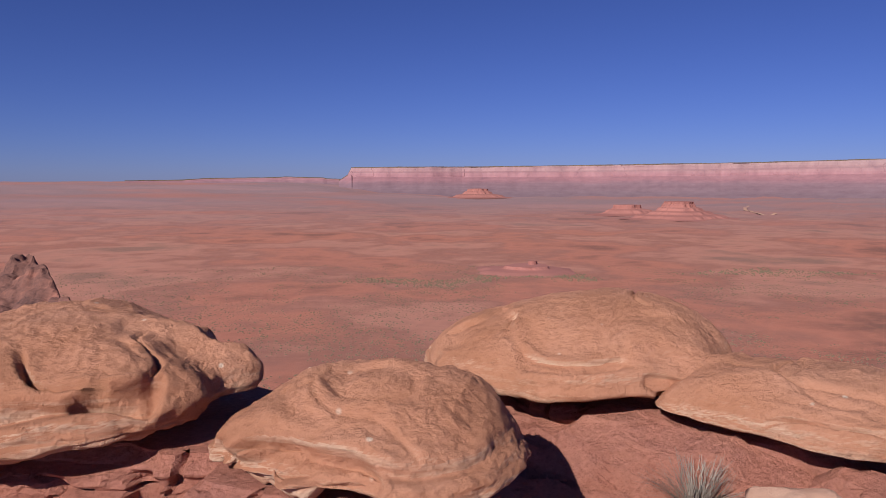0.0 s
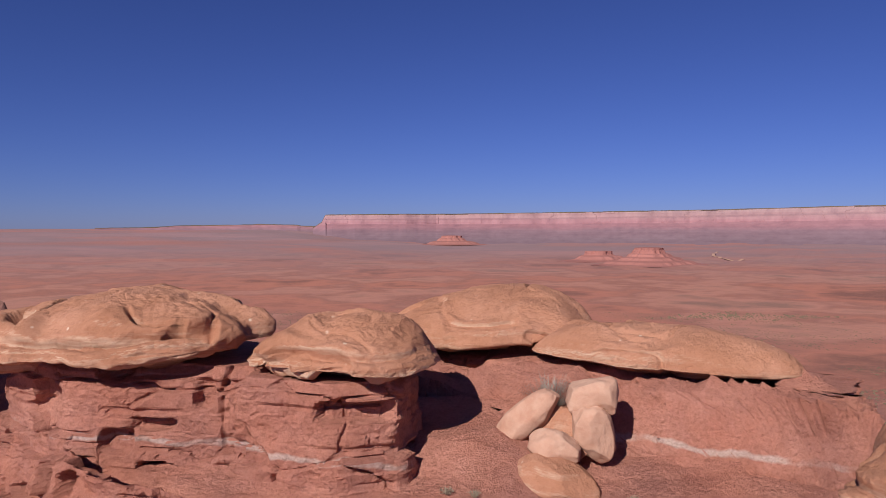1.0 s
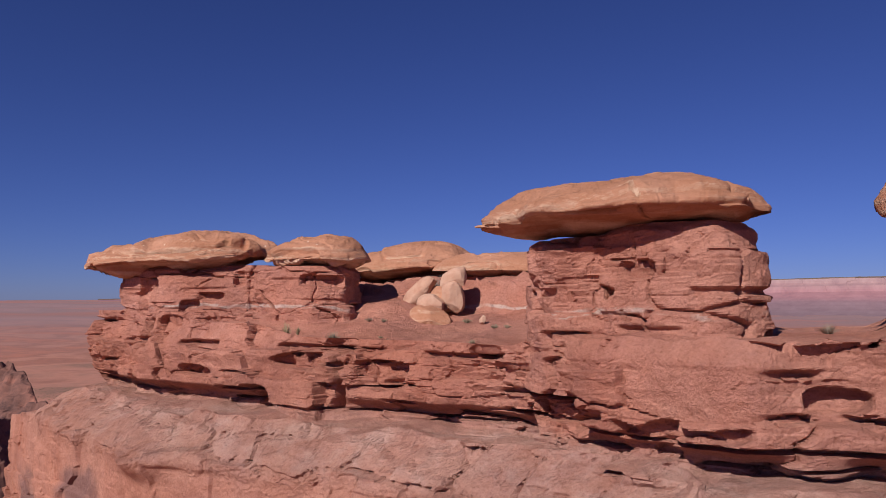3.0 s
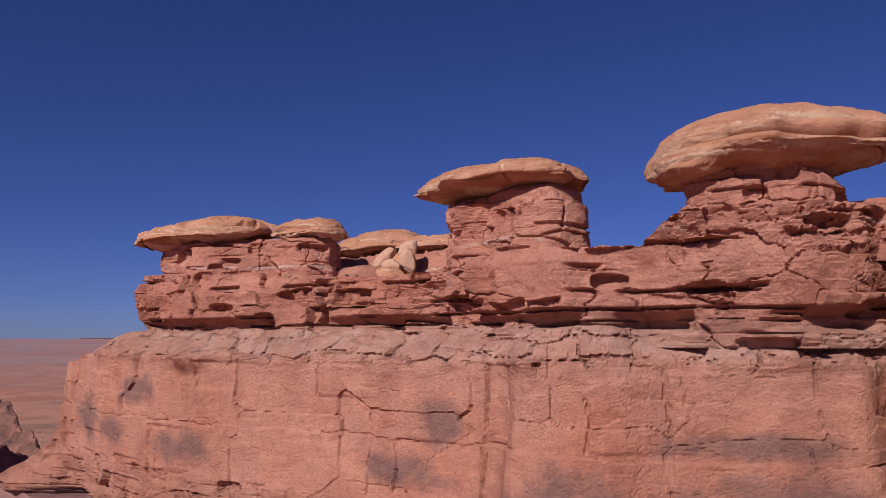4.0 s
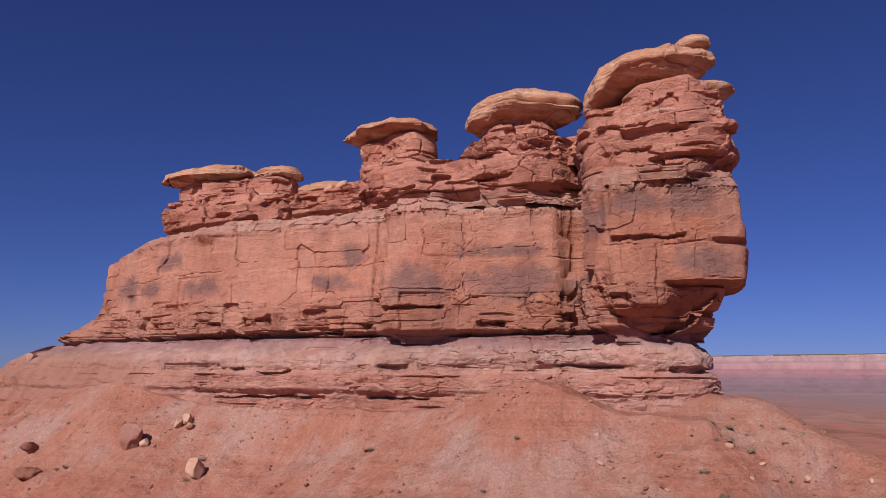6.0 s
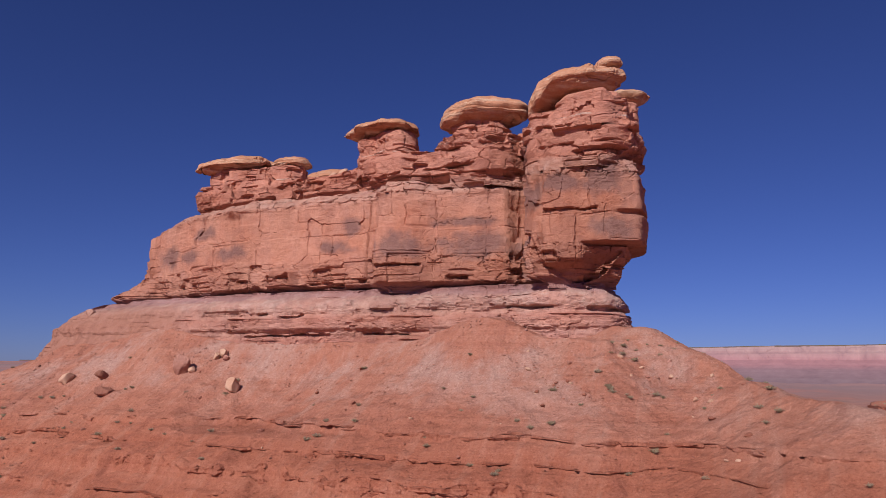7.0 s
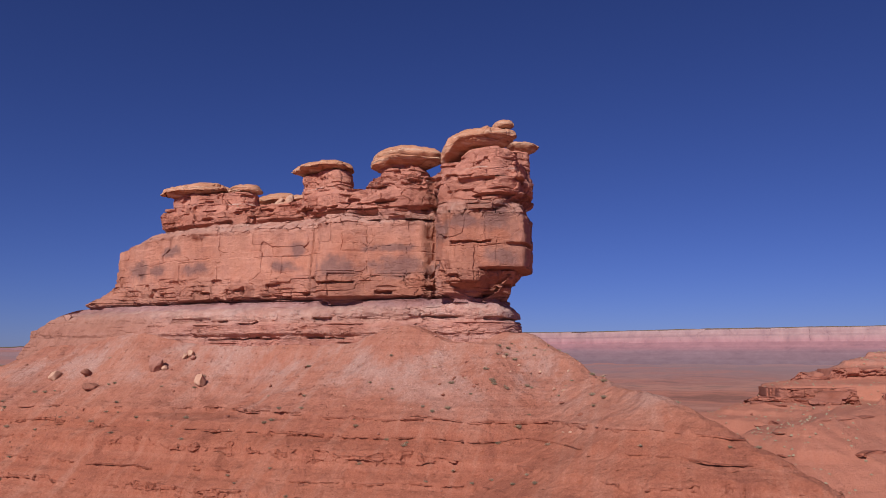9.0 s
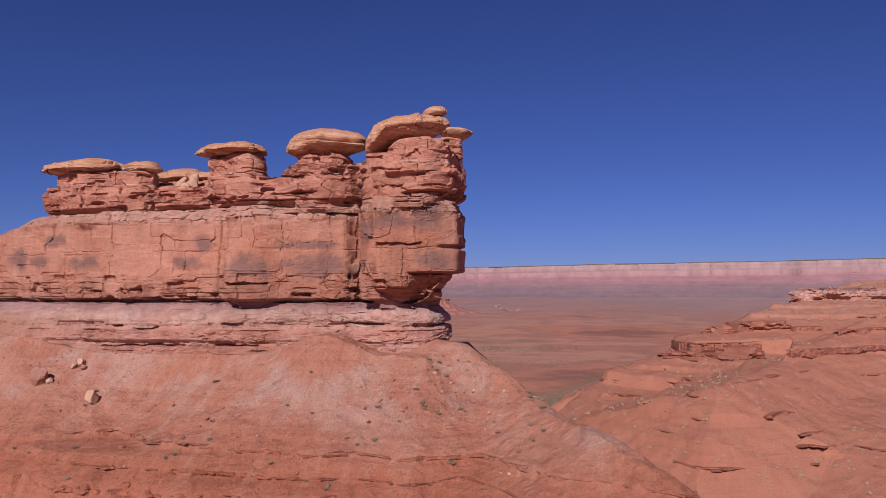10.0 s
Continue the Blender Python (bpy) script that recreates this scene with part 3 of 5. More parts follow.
# broken rock in the lower slope, loose clods above
fine_v, fine_u = (vs > -24.5) & (vs < -1.0), (us > -46.5) & (us < 64.5)
at = np.ix_(fine_v, fine_u)
fu, fv, fz = GU[at], GV[at], GZ[at]
rocky = smooth(67.8, 65.0, fz)
b1, _, e1 = cells(fu, fz, 1.5, 0.55, 210, lip=0.1)
b2, _, _ = cells(fu, fz, 0.55, 0.25, 213, lip=0.1)
joints = 0.16 * (1 - smooth(0, 0.05, e1))
clod = fbm(fu * 0.9, fv * 0.9, 0, 4, 216)
GV[at] = fv - rocky * (0.22 * b1 + 0.10 * b2 - joints) - 0.2 * clod - 0.08 * vnoise(fu * 3.1, fv * 3.1, 0, 218)
GZ[at] = fz + (1 - rocky) * 0.13 * clod
inside = smooth(22, 40, GU) * smooth(225, 205, GU) * smooth(40, 58, GV) * smooth(345, 320, GV)
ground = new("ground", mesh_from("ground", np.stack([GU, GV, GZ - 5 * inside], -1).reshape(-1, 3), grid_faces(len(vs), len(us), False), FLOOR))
ground.matrix_world = RIDGE
tagged(ground, "red desert floor and talus slopes below the butte", "ground", kind="structure")


def ground_at(u, v):
    return float(land(np.array([[float(u)]]), np.array([[float(v)]]))[0, 0])


# the neighbouring spur in finer steps
def spur_strength(u, v):
    """Cliffs stand out round the nose and the crest; the near flank has thin ledges only."""
    q, _ = line_distance(*to_world(u, v), SPUR)
    b, _ = line_distance(*to_world(u, v), BREAK)
    return np.maximum(0.25 + 0.75 * smooth(60, 24, q), 0.6 * smooth(45, 15, b))


SU, SV = np.meshgrid(np.arange(22, 226, 0.7), np.arange(38, 346, 0.7))
SH = slope_height(SU, SV)
rim = smooth(22, 32, SU) * smooth(225, 215, SU) * smooth(38, 48, SV) * smooth(345, 332, SV)
SZ = terraced(SH, SU, SPUR_LEDGES, 6.0, spur_strength(SU, SV), 0.3) + 0.6 * fbm(SU * 0.12, SV * 0.12, 3, 3, 44) + 0.35 * fbm(SU * 0.6, SV * 0.6, 3, 3, 45) - 6 * (1 - rim) + 0.3
hill = new("hill", mesh_from("hill", np.stack([SU, SV, SZ], -1).reshape(-1, 3), grid_faces(SU.shape[0], SU.shape[1], False), FLOOR))
hill.matrix_world = RIDGE
tagged(hill, "terraced red hillside beside the butte", "hill", kind="structure")


def ledge(k, zk, a, ledges, u0, u1, v0, v1, du, wide, parent, seed, proud, hollow, mat):
    """A broken rock ledge along the slope's contour, proud of it and hollow below."""
    u = np.arange(u0, u1, du)
    v = np.linspace(v0, v1, 260)
    H = slope_height(*np.meshgrid(u, v, indexing="ij"))
    aim = zk + ledge_wander(k, u, wide)
    over = H > aim[:, None]
    i = np.clip(np.argmax(over, 1), 1, len(v) - 1)
    n = np.arange(len(u))
    h0, h1 = H[n, i - 1], H[n, i]
    vc = v[i - 1] + (v[i] - v[i - 1]) * np.clip((aim - h0) / np.maximum(h1 - h0, 1e-3), 0, 1)
    good = over.any(1)
    sunk = 1 - smooth(0.05, 0.45, ledge_height(k, a, u, wide) / a)
    tall = ledge_height(k, a, u, wide) * (spur_strength(u, vc) if wide > 1 else 1.0)
    rows = 26
    w = np.linspace(0, 1, rows)[:, None]
    top = w < 0.2
    f = np.clip((w - 0.2) / 0.8, 0, 1)
    z = aim[None] + tall * (0.5 - 1.15 * f) + np.where(top, 0.12 * wide ** 0.5 * (0.2 - w), 0)
    S = np.broadcast_to(u, z.shape)
    big, r1, e1 = cells(S, z, 1.7 * wide, 0.9 * wide, seed, lip=0.05)
    small, r2, e2 = cells(S, z, 0.55 * wide, 0.3 * wide, seed + 3, lip=0.05)
    out = (0.36 * big + 0.18 * small - 0.16 * (1 - smooth(0, 0.06, e1))) * wide
    out = out + wide * (proud + 0.2 * fbm(S * 0.3 / wide, z * 0.5 / wide, 0, 3, seed + 5)) - wide * hollow * smooth(0.45, 1.0, f) * smooth(-0.5, 0.2, vnoise(S * 0.4 / wide, 2, 0, seed + 6))
    out = np.where(top, out[np.argmin(np.abs(w[:, 0] - 0.2))][None] * (w / 0.2) - 1.0 * wide * (1 - w / 0.2), out) - (sunk * 0.8 * wide if wide > 2 else 0.25 * smooth(0.1, 0.4, vnoise(u * 0.12, k, 0, 29)))
    sound = good[:-1] & good[1:] & (np.abs(np.diff(vc)) < 2.5 * du + 0.6 * wide)
    faces = grid_faces(rows, len(u), False)[np.tile(sound, rows - 1)]
    verts = np.stack([S, vc[None] - out, z], -1).reshape(-1, 3)
    part("ledge", mesh_from("ledge", verts, faces, mat, flat=True), parent)


for k, (zk, a) in enumerate(LEDGES):
    ledge(k, zk, a, LEDGES, -44, 62, -32, 2, 0.1, 1.0, ground, 500 + 10 * k, 0.10, 0.6, FLOOR)
for k, (zk, a) in enumerate(SPUR_LEDGES):
    ledge(k, zk, a, SPUR_LEDGES, 30, 215, 50, 330, 0.45, 3.0, hill, 600 + 10 * k, 0.4, 0.9, RED)

def outcrop(points, tall, seed):
    """A broken rock wall along a bent line on the hill, undercut, with a flat top running back into it."""
    p = np.array(points, float)
    seg = np.concatenate([[0], np.cumsum(np.hypot(*np.diff(p[:, :2], axis=0).T))])
    s = np.arange(0, seg[-1], 0.4)
    x, y, z = (np.interp(s, seg, p[:, k]) for k in range(3))
    x, y = x + 2.2 * fbm(s * 0.09, 0, 0, 3, seed), y + 2.2 * fbm(s * 0.09, 4, 0, 3, seed + 1)
    tx, ty = np.gradient(x), np.gradient(y)
    n = np.hypot(tx, ty)
    nx, ny = ty / n, -tx / n
    high = tall * smooth(0, 5, s) * smooth(0, 5, seg[-1] - s) * (0.35 + 0.65 * smooth(-0.25, 0.25, fbm(s * 0.12, 7, 0, 3, seed + 2)))
    rows = 24
    w = np.linspace(0, 1, rows)[:, None]
    f = np.clip(w / 0.7, 0, 1)
    S = np.broadcast_to(s, (rows, len(s)))
    zz = z - 1.5 + (high + 1.5) * f
    big, _, _ = cells(S, zz, 5.0, 2.4, seed + 3, lip=0.1)
    small, _, _ = cells(S, zz, 1.7, 0.8, seed + 4, lip=0.1)
    out = 1.5 * big + 0.7 * small - 2.4 * smooth(0.6, 0.25, f) * smooth(-0.3, 0.2, vnoise(S * 0.2, 1, 0, seed + 5)) + 1.2
    back = np.clip((w - 0.7) / 0.3, 0, 1)
    out = out * (1 - back) - 9.0 * back
    zz = zz - 0.4 * back
    part("ledge", mesh_from("ledge", np.stack([x + nx * out, y + ny * out, zz], -1).reshape(-1, 3), grid_faces(rows, len(s), False), RED, flat=True), hill).matrix_parent_inverse = RIDGE.inverted()


for k, (tall, points) in enumerate(((5.0, ((236, 152, 75.6), (252, 143, 75.6), (270, 137, 75.4), (290, 138, 76.5))), (3.6, ((176, 131, 64), (180, 124, 64.5), (193, 121, 65), (206, 118, 65.2))),
                                    (2.2, ((166, 124, 62), (175, 114, 62.2), (186, 109, 62.2))), (4.2, ((150, 121, 58), (156, 112, 58.2), (165, 98, 57.2), (176, 101, 58))),
                                    (3.0, ((131, 122, 51.8), (137, 104, 51.6), (141, 93, 51.4), (140, 84, 50.4), (149, 88, 52.6))), (1.6, ((121, 110, 48), (129, 96, 48.6), (136, 84, 48.4))),
                                    )):
    outcrop(points, tall, 640 + 7 * k)

# ---- the butte ----
butte = thing("butte", "red layered sandstone butte with jointed cliffs and ledges", "butte")
butte.matrix_world = RIDGE

UPPER_BEDS = bed_lines(88, 101, 0.4, 1.05, 4)
CLIFF_BEDS = [78.5, 79.6, 80.1, 80.5, 81.0, 81.7, 82.5, 85.05, 85.35, 88.4, 88.8, 89.2, 89.6, 90.6]
LOWER_BEDS = [70, 72.2, 72.9, 73.5, 74.0, 74.35, 75.0, 76.55, 77.15, 78.6, 79.4]


def upper_offset(s, u, v, z):
    jut, f = strata(s, z, UPPER_BEDS, 31)
    plain = smooth(7.6, 8.6, u) * smooth(13.4, 12.6, u) * smooth(90.9, 91.3, z) * smooth(93.6, 93.2, z)
    much = (0.15 + 0.85 * smooth(-0.15, 0.3, fbm(s * 0.2, z * 0.35, 4, 3, 33))) * (1 - 0.75 * plain)
    big, _, e1 = cells(s, z, 2.7, 1.1, 35, 0.34)
    mid, _, e2 = cells(s, z, 1.15, 0.46, 36, 0.3)
    small, _, e3 = cells(s, z, 0.45, 0.2, 37, 0.3)
    much = much * (1 - 0.35 * smooth(6, 3, u))
    o = 0.10 * jut * much + 0.5 * big * (1 - 0.6 * plain) - 0.18 * open_joints(e1, 0.07, s, z, 38) + (0.30 * mid - 0.12 * open_joints(e2, 0.09, s, z, 39) + 0.10 * small) * much + 0.1
    o = o - slots(u, z, ((9.3, 12.7, 90.95, 0.22, 0.5), (16.9, 20.2, 91.45, 0.16, 0.5), (20.8, 23.2, 93.3, 0.18, 0.5), (-13.0, -12.1, 92.3, 0.4, 0.6), (-2.1, -0.9, 91.9, 0.2, 0.5), (28.6, 31.6, 93.0, 0.16, 0.4), (27.5, 30.6, 91.35, 0.14, 0.4)))
    o = o + 0.35 * fbm(s * 0.3, z * 0.4, 0, 3, 40) + 0.06 * fbm(s * 2.2, z * 3.0, 1, 4, 44)
    o = o - 0.42 * smooth(0.26, 0.12, f) * smooth(0.16, 0.34, vnoise(s * 0.4, z * 1.0, 3, 45)) * (1 - plain)
    # hollows under hard beds, deepest at the foot
    o = o - 0.9 * (1 - 0.85 * smooth(23.5, 26, u)) * smooth(90.8, 90.3, z) * smooth(-0.25, 0.3, vnoise(s * 0.42, 3, 0, 46)) * smooth(89.7, 90.0, z)
    o = o - 0.55 * smooth(0.48, 0.60, vnoise(s * 0.5, z * 1.6, 5, 48)) * (1 - plain)
    for at, z0, z1, wd in ((-1.4, 90.1, 92.4, 0.3), (-11.25, 89.9, 92.7, 0.22), (-12.6, 92.3, 93.3, 0.5), (6.6, 90.5, 94, 0.25), (8.0, 90.5, 91.6, 0.5), (24.6, 90, 95, 0.4)):
        o = o - 0.85 * cleft(u, z, at, z0, z1, wd, 50)
    # the slope above the left-hand ledges leans back, the pillar's foot stands out
    lean = smooth(4.5, 2.5, u)
    o = o - lean * 0.8 * smooth(91.9, 93.7, z) + 0.45 * smooth(7.9, 8.3, u) * smooth(13.6, 12.6, u) * smooth(93.4, 92.6, z)
    return o + 0.5 * smooth(24.8, 27, u) * smooth(94.5, 92.5, z) + smooth(32.5, 34.5, u) * (0.2 * np.exp(-((z - 92.9) / 0.9) ** 2) - 0.9 * smooth(91.2, 90.2, z))


def cliff_offset(s, u, v, z):
    jut, f = strata(s, z, CLIFF_BEDS, 61, 0.2)
    much = smooth(82.8, 82.3, z) * (0.25 + 0.75 * smooth(-0.15, 0.25, fbm(s * 0.16, z * 0.35, 9, 3, 63))) + smooth(88.0, 88.7, z) + 0.15 * smooth(0.1, 0.35, fbm(s * 0.2, z * 0.3, 6, 3, 62))
    much = np.clip(much, 0, 1)
    big, _, e1 = cells(s, z, 5.5, 3.3, 65, 0.12, lip=0.05)
    mid, _, e2 = cells(s, z, 2.0, 0.8, 67, 0.3)
    small, _, _ = cells(s, z, 0.7, 0.3, 68, 0.3)
    o = 0.24 * big + much * (0.08 * jut + 0.32 * mid - 0.15 * open_joints(e2, 0.08, s, z, 71) + 0.12 * small) + (1 - much) * 0.03 * mid
    o = o - 0.22 * smooth(0.3, 0.12, f) * smooth(82.7, 82.3, z) * smooth(0.12, 0.3, vnoise(s * 0.4, z * 1.3, 3, 69)) - 0.13 * (1 - smooth(0.01, 0.06, e2)) * much
    o = o - 0.10 * (1 - smooth(0.003, 0.015, e1)) * smooth(-0.2, 0.1, vnoise(s * 0.4, z * 0.5, 3, 72))
    o = o + 0.35 * fbm(s * 0.12, z * 0.15, 0, 3, 70) + 0.06 * fbm(s * 1.1, z * 1.4, 1, 4, 74) + 0.02 * fbm(s * 4, z * 5, 2, 3, 75)
    gap = z - 85.1 - 0.35 * fbm(s * 0.35, 0, 0, 4, 76)
    o = o - 0.12 * (1 - smooth(0.02, 0.08, np.abs(gap))) * smooth(-0.2, 0.2, vnoise(s * 0.5, 1, 0, 77) + 0.5 * vnoise(s * 2.1, 1, 0, 73)) + 0.10 * smooth(0.03, -0.03, gap)
    o = o - 0.45 * smooth(80.0, 79.7, z) * smooth(-0.3, 0.3, vnoise(s * 0.4, 9, 0, 78))
    o = o - 0.5 * smooth(0.54, 0.60, vnoise(s * 0.5, z * 1.3, 5, 79)) * smooth(83, 82, z)
    o = o - (1.7 - 1.1 * smooth(23.5, 25.5, u) - 0.7 * smooth(9.5, 11, u) * smooth(16.5, 15, u)) * smooth(88.4, 90.1, z) ** 1.3 - 1.5 * smooth(80.1, 79.2, z)
    for at, z0, z1, step in ((0.62, 86.9, 88.3, 0.1), (3.7, 82, 88.5, 0.16), (5.1, 83, 85.2, -0.1), (9.3, 79.8, 88.5, -0.18), (14.1, 85.4, 88, 0.1), (16.65, 82.4, 88.3, 0.16), (-6.8, 87, 88.4, -0.15), (-19.8, 84, 87.5, 0.2),
                             (31.7, 85.2, 89, 0.12), (30.5, 80.5, 85, -0.12), (-2.2, 80, 82.6, 0.2), (12.5, 80, 82.6, -0.2), (-14.5, 83, 86.5, 0.2), (-10.4, 82, 85, -0.15)):
        line = at + 0.10 * vnoise(z * 0.8, at, 0, 80) + 0.05 * vnoise(z * 3, at, 0, 84)
        high = smooth(z0 - 0.1, z0 + 0.1, z) * smooth(z1 + 0.1, z1 - 0.1, z)
        o = o + high * (step * smooth(line - 0.03, line + 0.03, u) * smooth(line + 4.5, line + 0.5, u) - 0.15 * (1 - smooth(0.03, 0.09, np.abs(u - line))) * smooth(-0.3, 0.1, vnoise(z * 0.9, at * 3, 0, 81)))
    # a lump of fallen crust on the shoulder
    o = o + 0.7 * np.exp(-((u + 7.4) / 0.9) ** 2 - ((z - 88.4) / 0.5) ** 2)
    # the left end spreads towards its foot in broken steps
    o = o + smooth(-20.5, -25.5, u) * (4.2 * smooth(83.2, 79.4, z) ** 1.2 + 0.5 * mid * smooth(86, 83, z) * smooth(80.5, 82.5, z))
    # the prow: shallow above, cut away beneath
    prow = smooth(30.6, 32.2, u)
    o = o - prow * (1.4 * smooth(82.75, 82.5, z) + 1.7 * smooth(82.4, 80.0, z)) - 0.5 * smooth(33.5, 34.5, u) * smooth(0.28, 0.1, np.abs(z - 85.2))
    o = o - 2.4 * smooth(81.3, 80.2, z) * smooth(25.8, 27.4, u) * smooth(32, 30.5, u)
    # broken blocks stand out at the foot
    o = o + 1.3 * smooth(-2.8, -2.0, u) * smooth(1.4, 0.4, u) * smooth(81.9, 81.5, z)
    o = o - slots(u, z, ((10.8, 15.4, 81.6, 0.2, 0.7), (17.6, 19.7, 80.35, 0.22, 0.8), (8.1, 9.2, 80.4, 0.4, 0.9), (-3.1, -1.7, 80.7, 0.5, 0.6), (-0.1, 0.6, 80.8, 0.6, 0.5), (-5.5, 5.6, 79.9, 0.12, 0.5), (27.7, 32.4, 85.5, 0.2, 0.55), (2.2, 5.4, 80.3, 0.14, 0.5), (20.5, 23.2, 79.9, 0.1, 0.4)))
    # upright flutes in the recess
    rec = smooth(23.4, 24.2, u) * smooth(28.2, 27.4, u)
    slab, _, _ = cells(u, z, 0.9, 3.2, 87, 0.3)
    return o + rec * (0.8 * (ridged(u * 1.1, z * 0.10, 0, 2, 83) - 0.65) + 0.9 * slab)


def lower_offset(s, u, v, z):
    jut, f = strata(s, z, LOWER_BEDS, 91, 0.25)
    mid, _, e2 = cells(s, z, 2.6, 1.15, 95, 0.3)
    small, _, e3 = cells(s, z, 0.8, 0.32, 97, 0.3)
    hard = 0.35 + 0.5 * smooth(76.9, 77.3, z) + 0.3 * smooth(75.0, 75.3, z) * smooth(76.7, 76.4, z)
    broken = smooth(-0.1, 0.3, fbm(s * 0.22, z * 0.5, 2, 3, 99))
    o = 0.06 * jut + hard * (0.5 * mid - 0.2 * open_joints(e2, 0.07, s, z, 96)) * (0.35 + 0.65 * broken) + 0.22 * small * (0.3 + 0.7 * broken)
    o = o - 0.25 * smooth(0.3, 0.15, f) * smooth(0.2, 0.4, vnoise(s * 0.3, z * 1.1, 3, 98))
    o = o + 0.5 * fbm(s * 0.2, z * 0.3, 0, 4, 100) + 0.10 * fbm(s * 1.6, z * 2.2, 1, 5, 104, 0.6)
    o = o - slots(u, z, ((-2.3, -0.7, 77.1, 0.16, 0.5), (0.6, 3.4, 76.85, 0.14, 0.5), (10.6, 13.0, 77.2, 0.25, 0.6), (-3.5, 6.3, 74.95, 0.13, 0.6), (9.8, 14.5, 75.0, 0.12, 0.5), (23.5, 28.0, 77.4, 0.14, 0.4), (31.0, 34.0, 77.2, 0.22, 0.6)))
    o = o + 0.22 * smooth(75.4, 75.7, z) * smooth(77.05, 76.7, z) - 0.2 * smooth(77.3, 77.0, z) * smooth(-0.2, 0.3, vnoise(s * 0.5, 1, 0, 105)) * smooth(76.6, 76.9, z)
    o = o - 0.2 * smooth(75.6, 75.2, z) * smooth(-0.2, 0.3, vnoise(s * 0.4, 5, 0, 106)) + 0.25 * smooth(74.9, 73.0, z)
    worn = smooth(-8, -15, u)
    o = o * (1 - 0.55 * worn) + worn * (0.42 * (78.2 - z) + 0.5 * fbm(s * 0.35, z * 0.4, 3, 4, 107))
    return o - (1.9 - 0.8 * smooth(8, 20, u)) * smooth(77.7, 79.3, z) ** 1.4 - smooth(-18, -30, u) * 0.8 * smooth(76, 79, z)


CLIFF = [(-26.4, 11), (-27.0, 8.8), (-26.4, 6.4), (-21, 4.2), (-15.5, 2.3), (-9.5, 0.5), (-6, 0.2), (0, 0.6), (4.3, 0.4), (8.4, 0.5), (10.2, 0.1), (10.9, -1.4), (12.2, -1.6), (14.6, -0.8), (16.6, 0.5),
         (19, 0.9), (23.2, 1.7), (24.2, 3.7), (24.9, 1.7), (26, -0.8), (27.5, -2.1), (30, -1.7), (33, -0.8), (35.6, 0.5), (35.6, 3), (34.8, 8), (33, 12), (20, 12), (10, 11.5), (6.8, 12.5), (5.4, 16), (3, 20), (-8, 23), (-16, 19), (-24, 15)]
UPPER = [(-18.9, 7.6), (-18.2, 5.4), (-12, 4.0), (-6, 3.6), (-1, 3.4), (4, 3.5), (6, 3.2), (7.4, 2.7), (8.8, 1.7), (12.6, 0.9), (13.6, 1.0), (14.5, 1.5), (16, 1.5), (21.5, 1.1), (23.4, 2.8),
         (24.3, 4.6), (24.9, 2.4), (26, 0.4), (27.5, -0.5), (30.5, -1.0), (33.4, -0.8), (34.7, 0.2), (34.6, 6), (33.8, 10.5), (20, 10), (10, 9.8), (6.6, 10.6), (4.9, 13.0), (4.4, 16.5), (0, 18.5), (-8, 20), (-14, 16), (-19, 12)]
LOWER = [(-40, 9), (-39, 5), (-34, 2.2), (-28, 0.4), (-20, -0.7), (-10, -1.6), (0, -2.2), (6, -1.5), (11, -1.4), (14.5, -0.7), (20, 0.1), (25, 0.3), (28, -0.1), (30.2, 0.4), (32.4, 2.0), (33.2, 5), (32.6, 13), (20, 14), (10, 13.5), (7, 15), (4, 21), (-8, 26), (-20, 21), (-38, 15)]


def cliff_top(u, v):
    return np.interp(u, [-27, -21, -18.2], [87.7, 88.6, 89.9]) + 0.35 * fbm(u * 0.5, v * 0.5, 0, 4, 110)


def lower_top(u, v):
    return 79.3 - 2.8 * smooth(-30, -38, u) + 0.1 * fbm(u * 0.6, v * 0.6, 0, 3, 111) + smooth(-32, -28, u) * 0.2


def terrace(u, v):
    sand = np.interp(v, [3, 6, 8.5, 10, 12.2, 12.6, 14.0, 14.8], [92.45, 92.6, 92.9, 93.3, 93.6, 94.9, 95.2, 95.3])
    ramp_up = np.interp(v, [3, 6, 8.5, 9.5, 11.4, 13, 14.7], [92.45, 92.7, 93.4, 94.0, 94.3, 94.8, 95.3])
    side = smooth(-0.3, -3.2, u)
    left = sand * (1 - side) + ramp_up * side
    left = left + 0.6 * smooth(-4, -10, u) * smooth(4.5, 6, v) * smooth(9, 8, v) - 2.5 * smooth(-8.5, -10.5, u) * smooth(10.5, 13, v)
    blocks, _, edge = cells(u, v, 1.6, 0.8, 119)
    left = left + (0.5 * blocks - 0.25 * (1 - smooth(0, 0.08, edge))) * smooth(11.2, 12.2, v) * smooth(-9, -7, u)
    right = 93.2 + 1.2 * smooth(15.2, 17.2, u) + 0.7 * smooth(24.5, 26.5, u)
    m = smooth(5.5, 7.5, u)
    return left * (1 - m) + right * m + 0.14 * fbm(u * 0.7, v * 0.7, 0, 4, 90)


def upper_top(u, v):
    left = np.where(v > 9, terrace(u, v), 92.75 + 0.9 * smooth(-3, -9, u))
    m = smooth(5.5, 7.5, u)
    right = 93.2 + 1.2 * smooth(15.2, 17.2, u) + 0.7 * smooth(24.5, 26.5, u) + 0.15 * fbm(u * 0.9, 0, 0, 3, 92)
    return left * (1 - m) + right * m


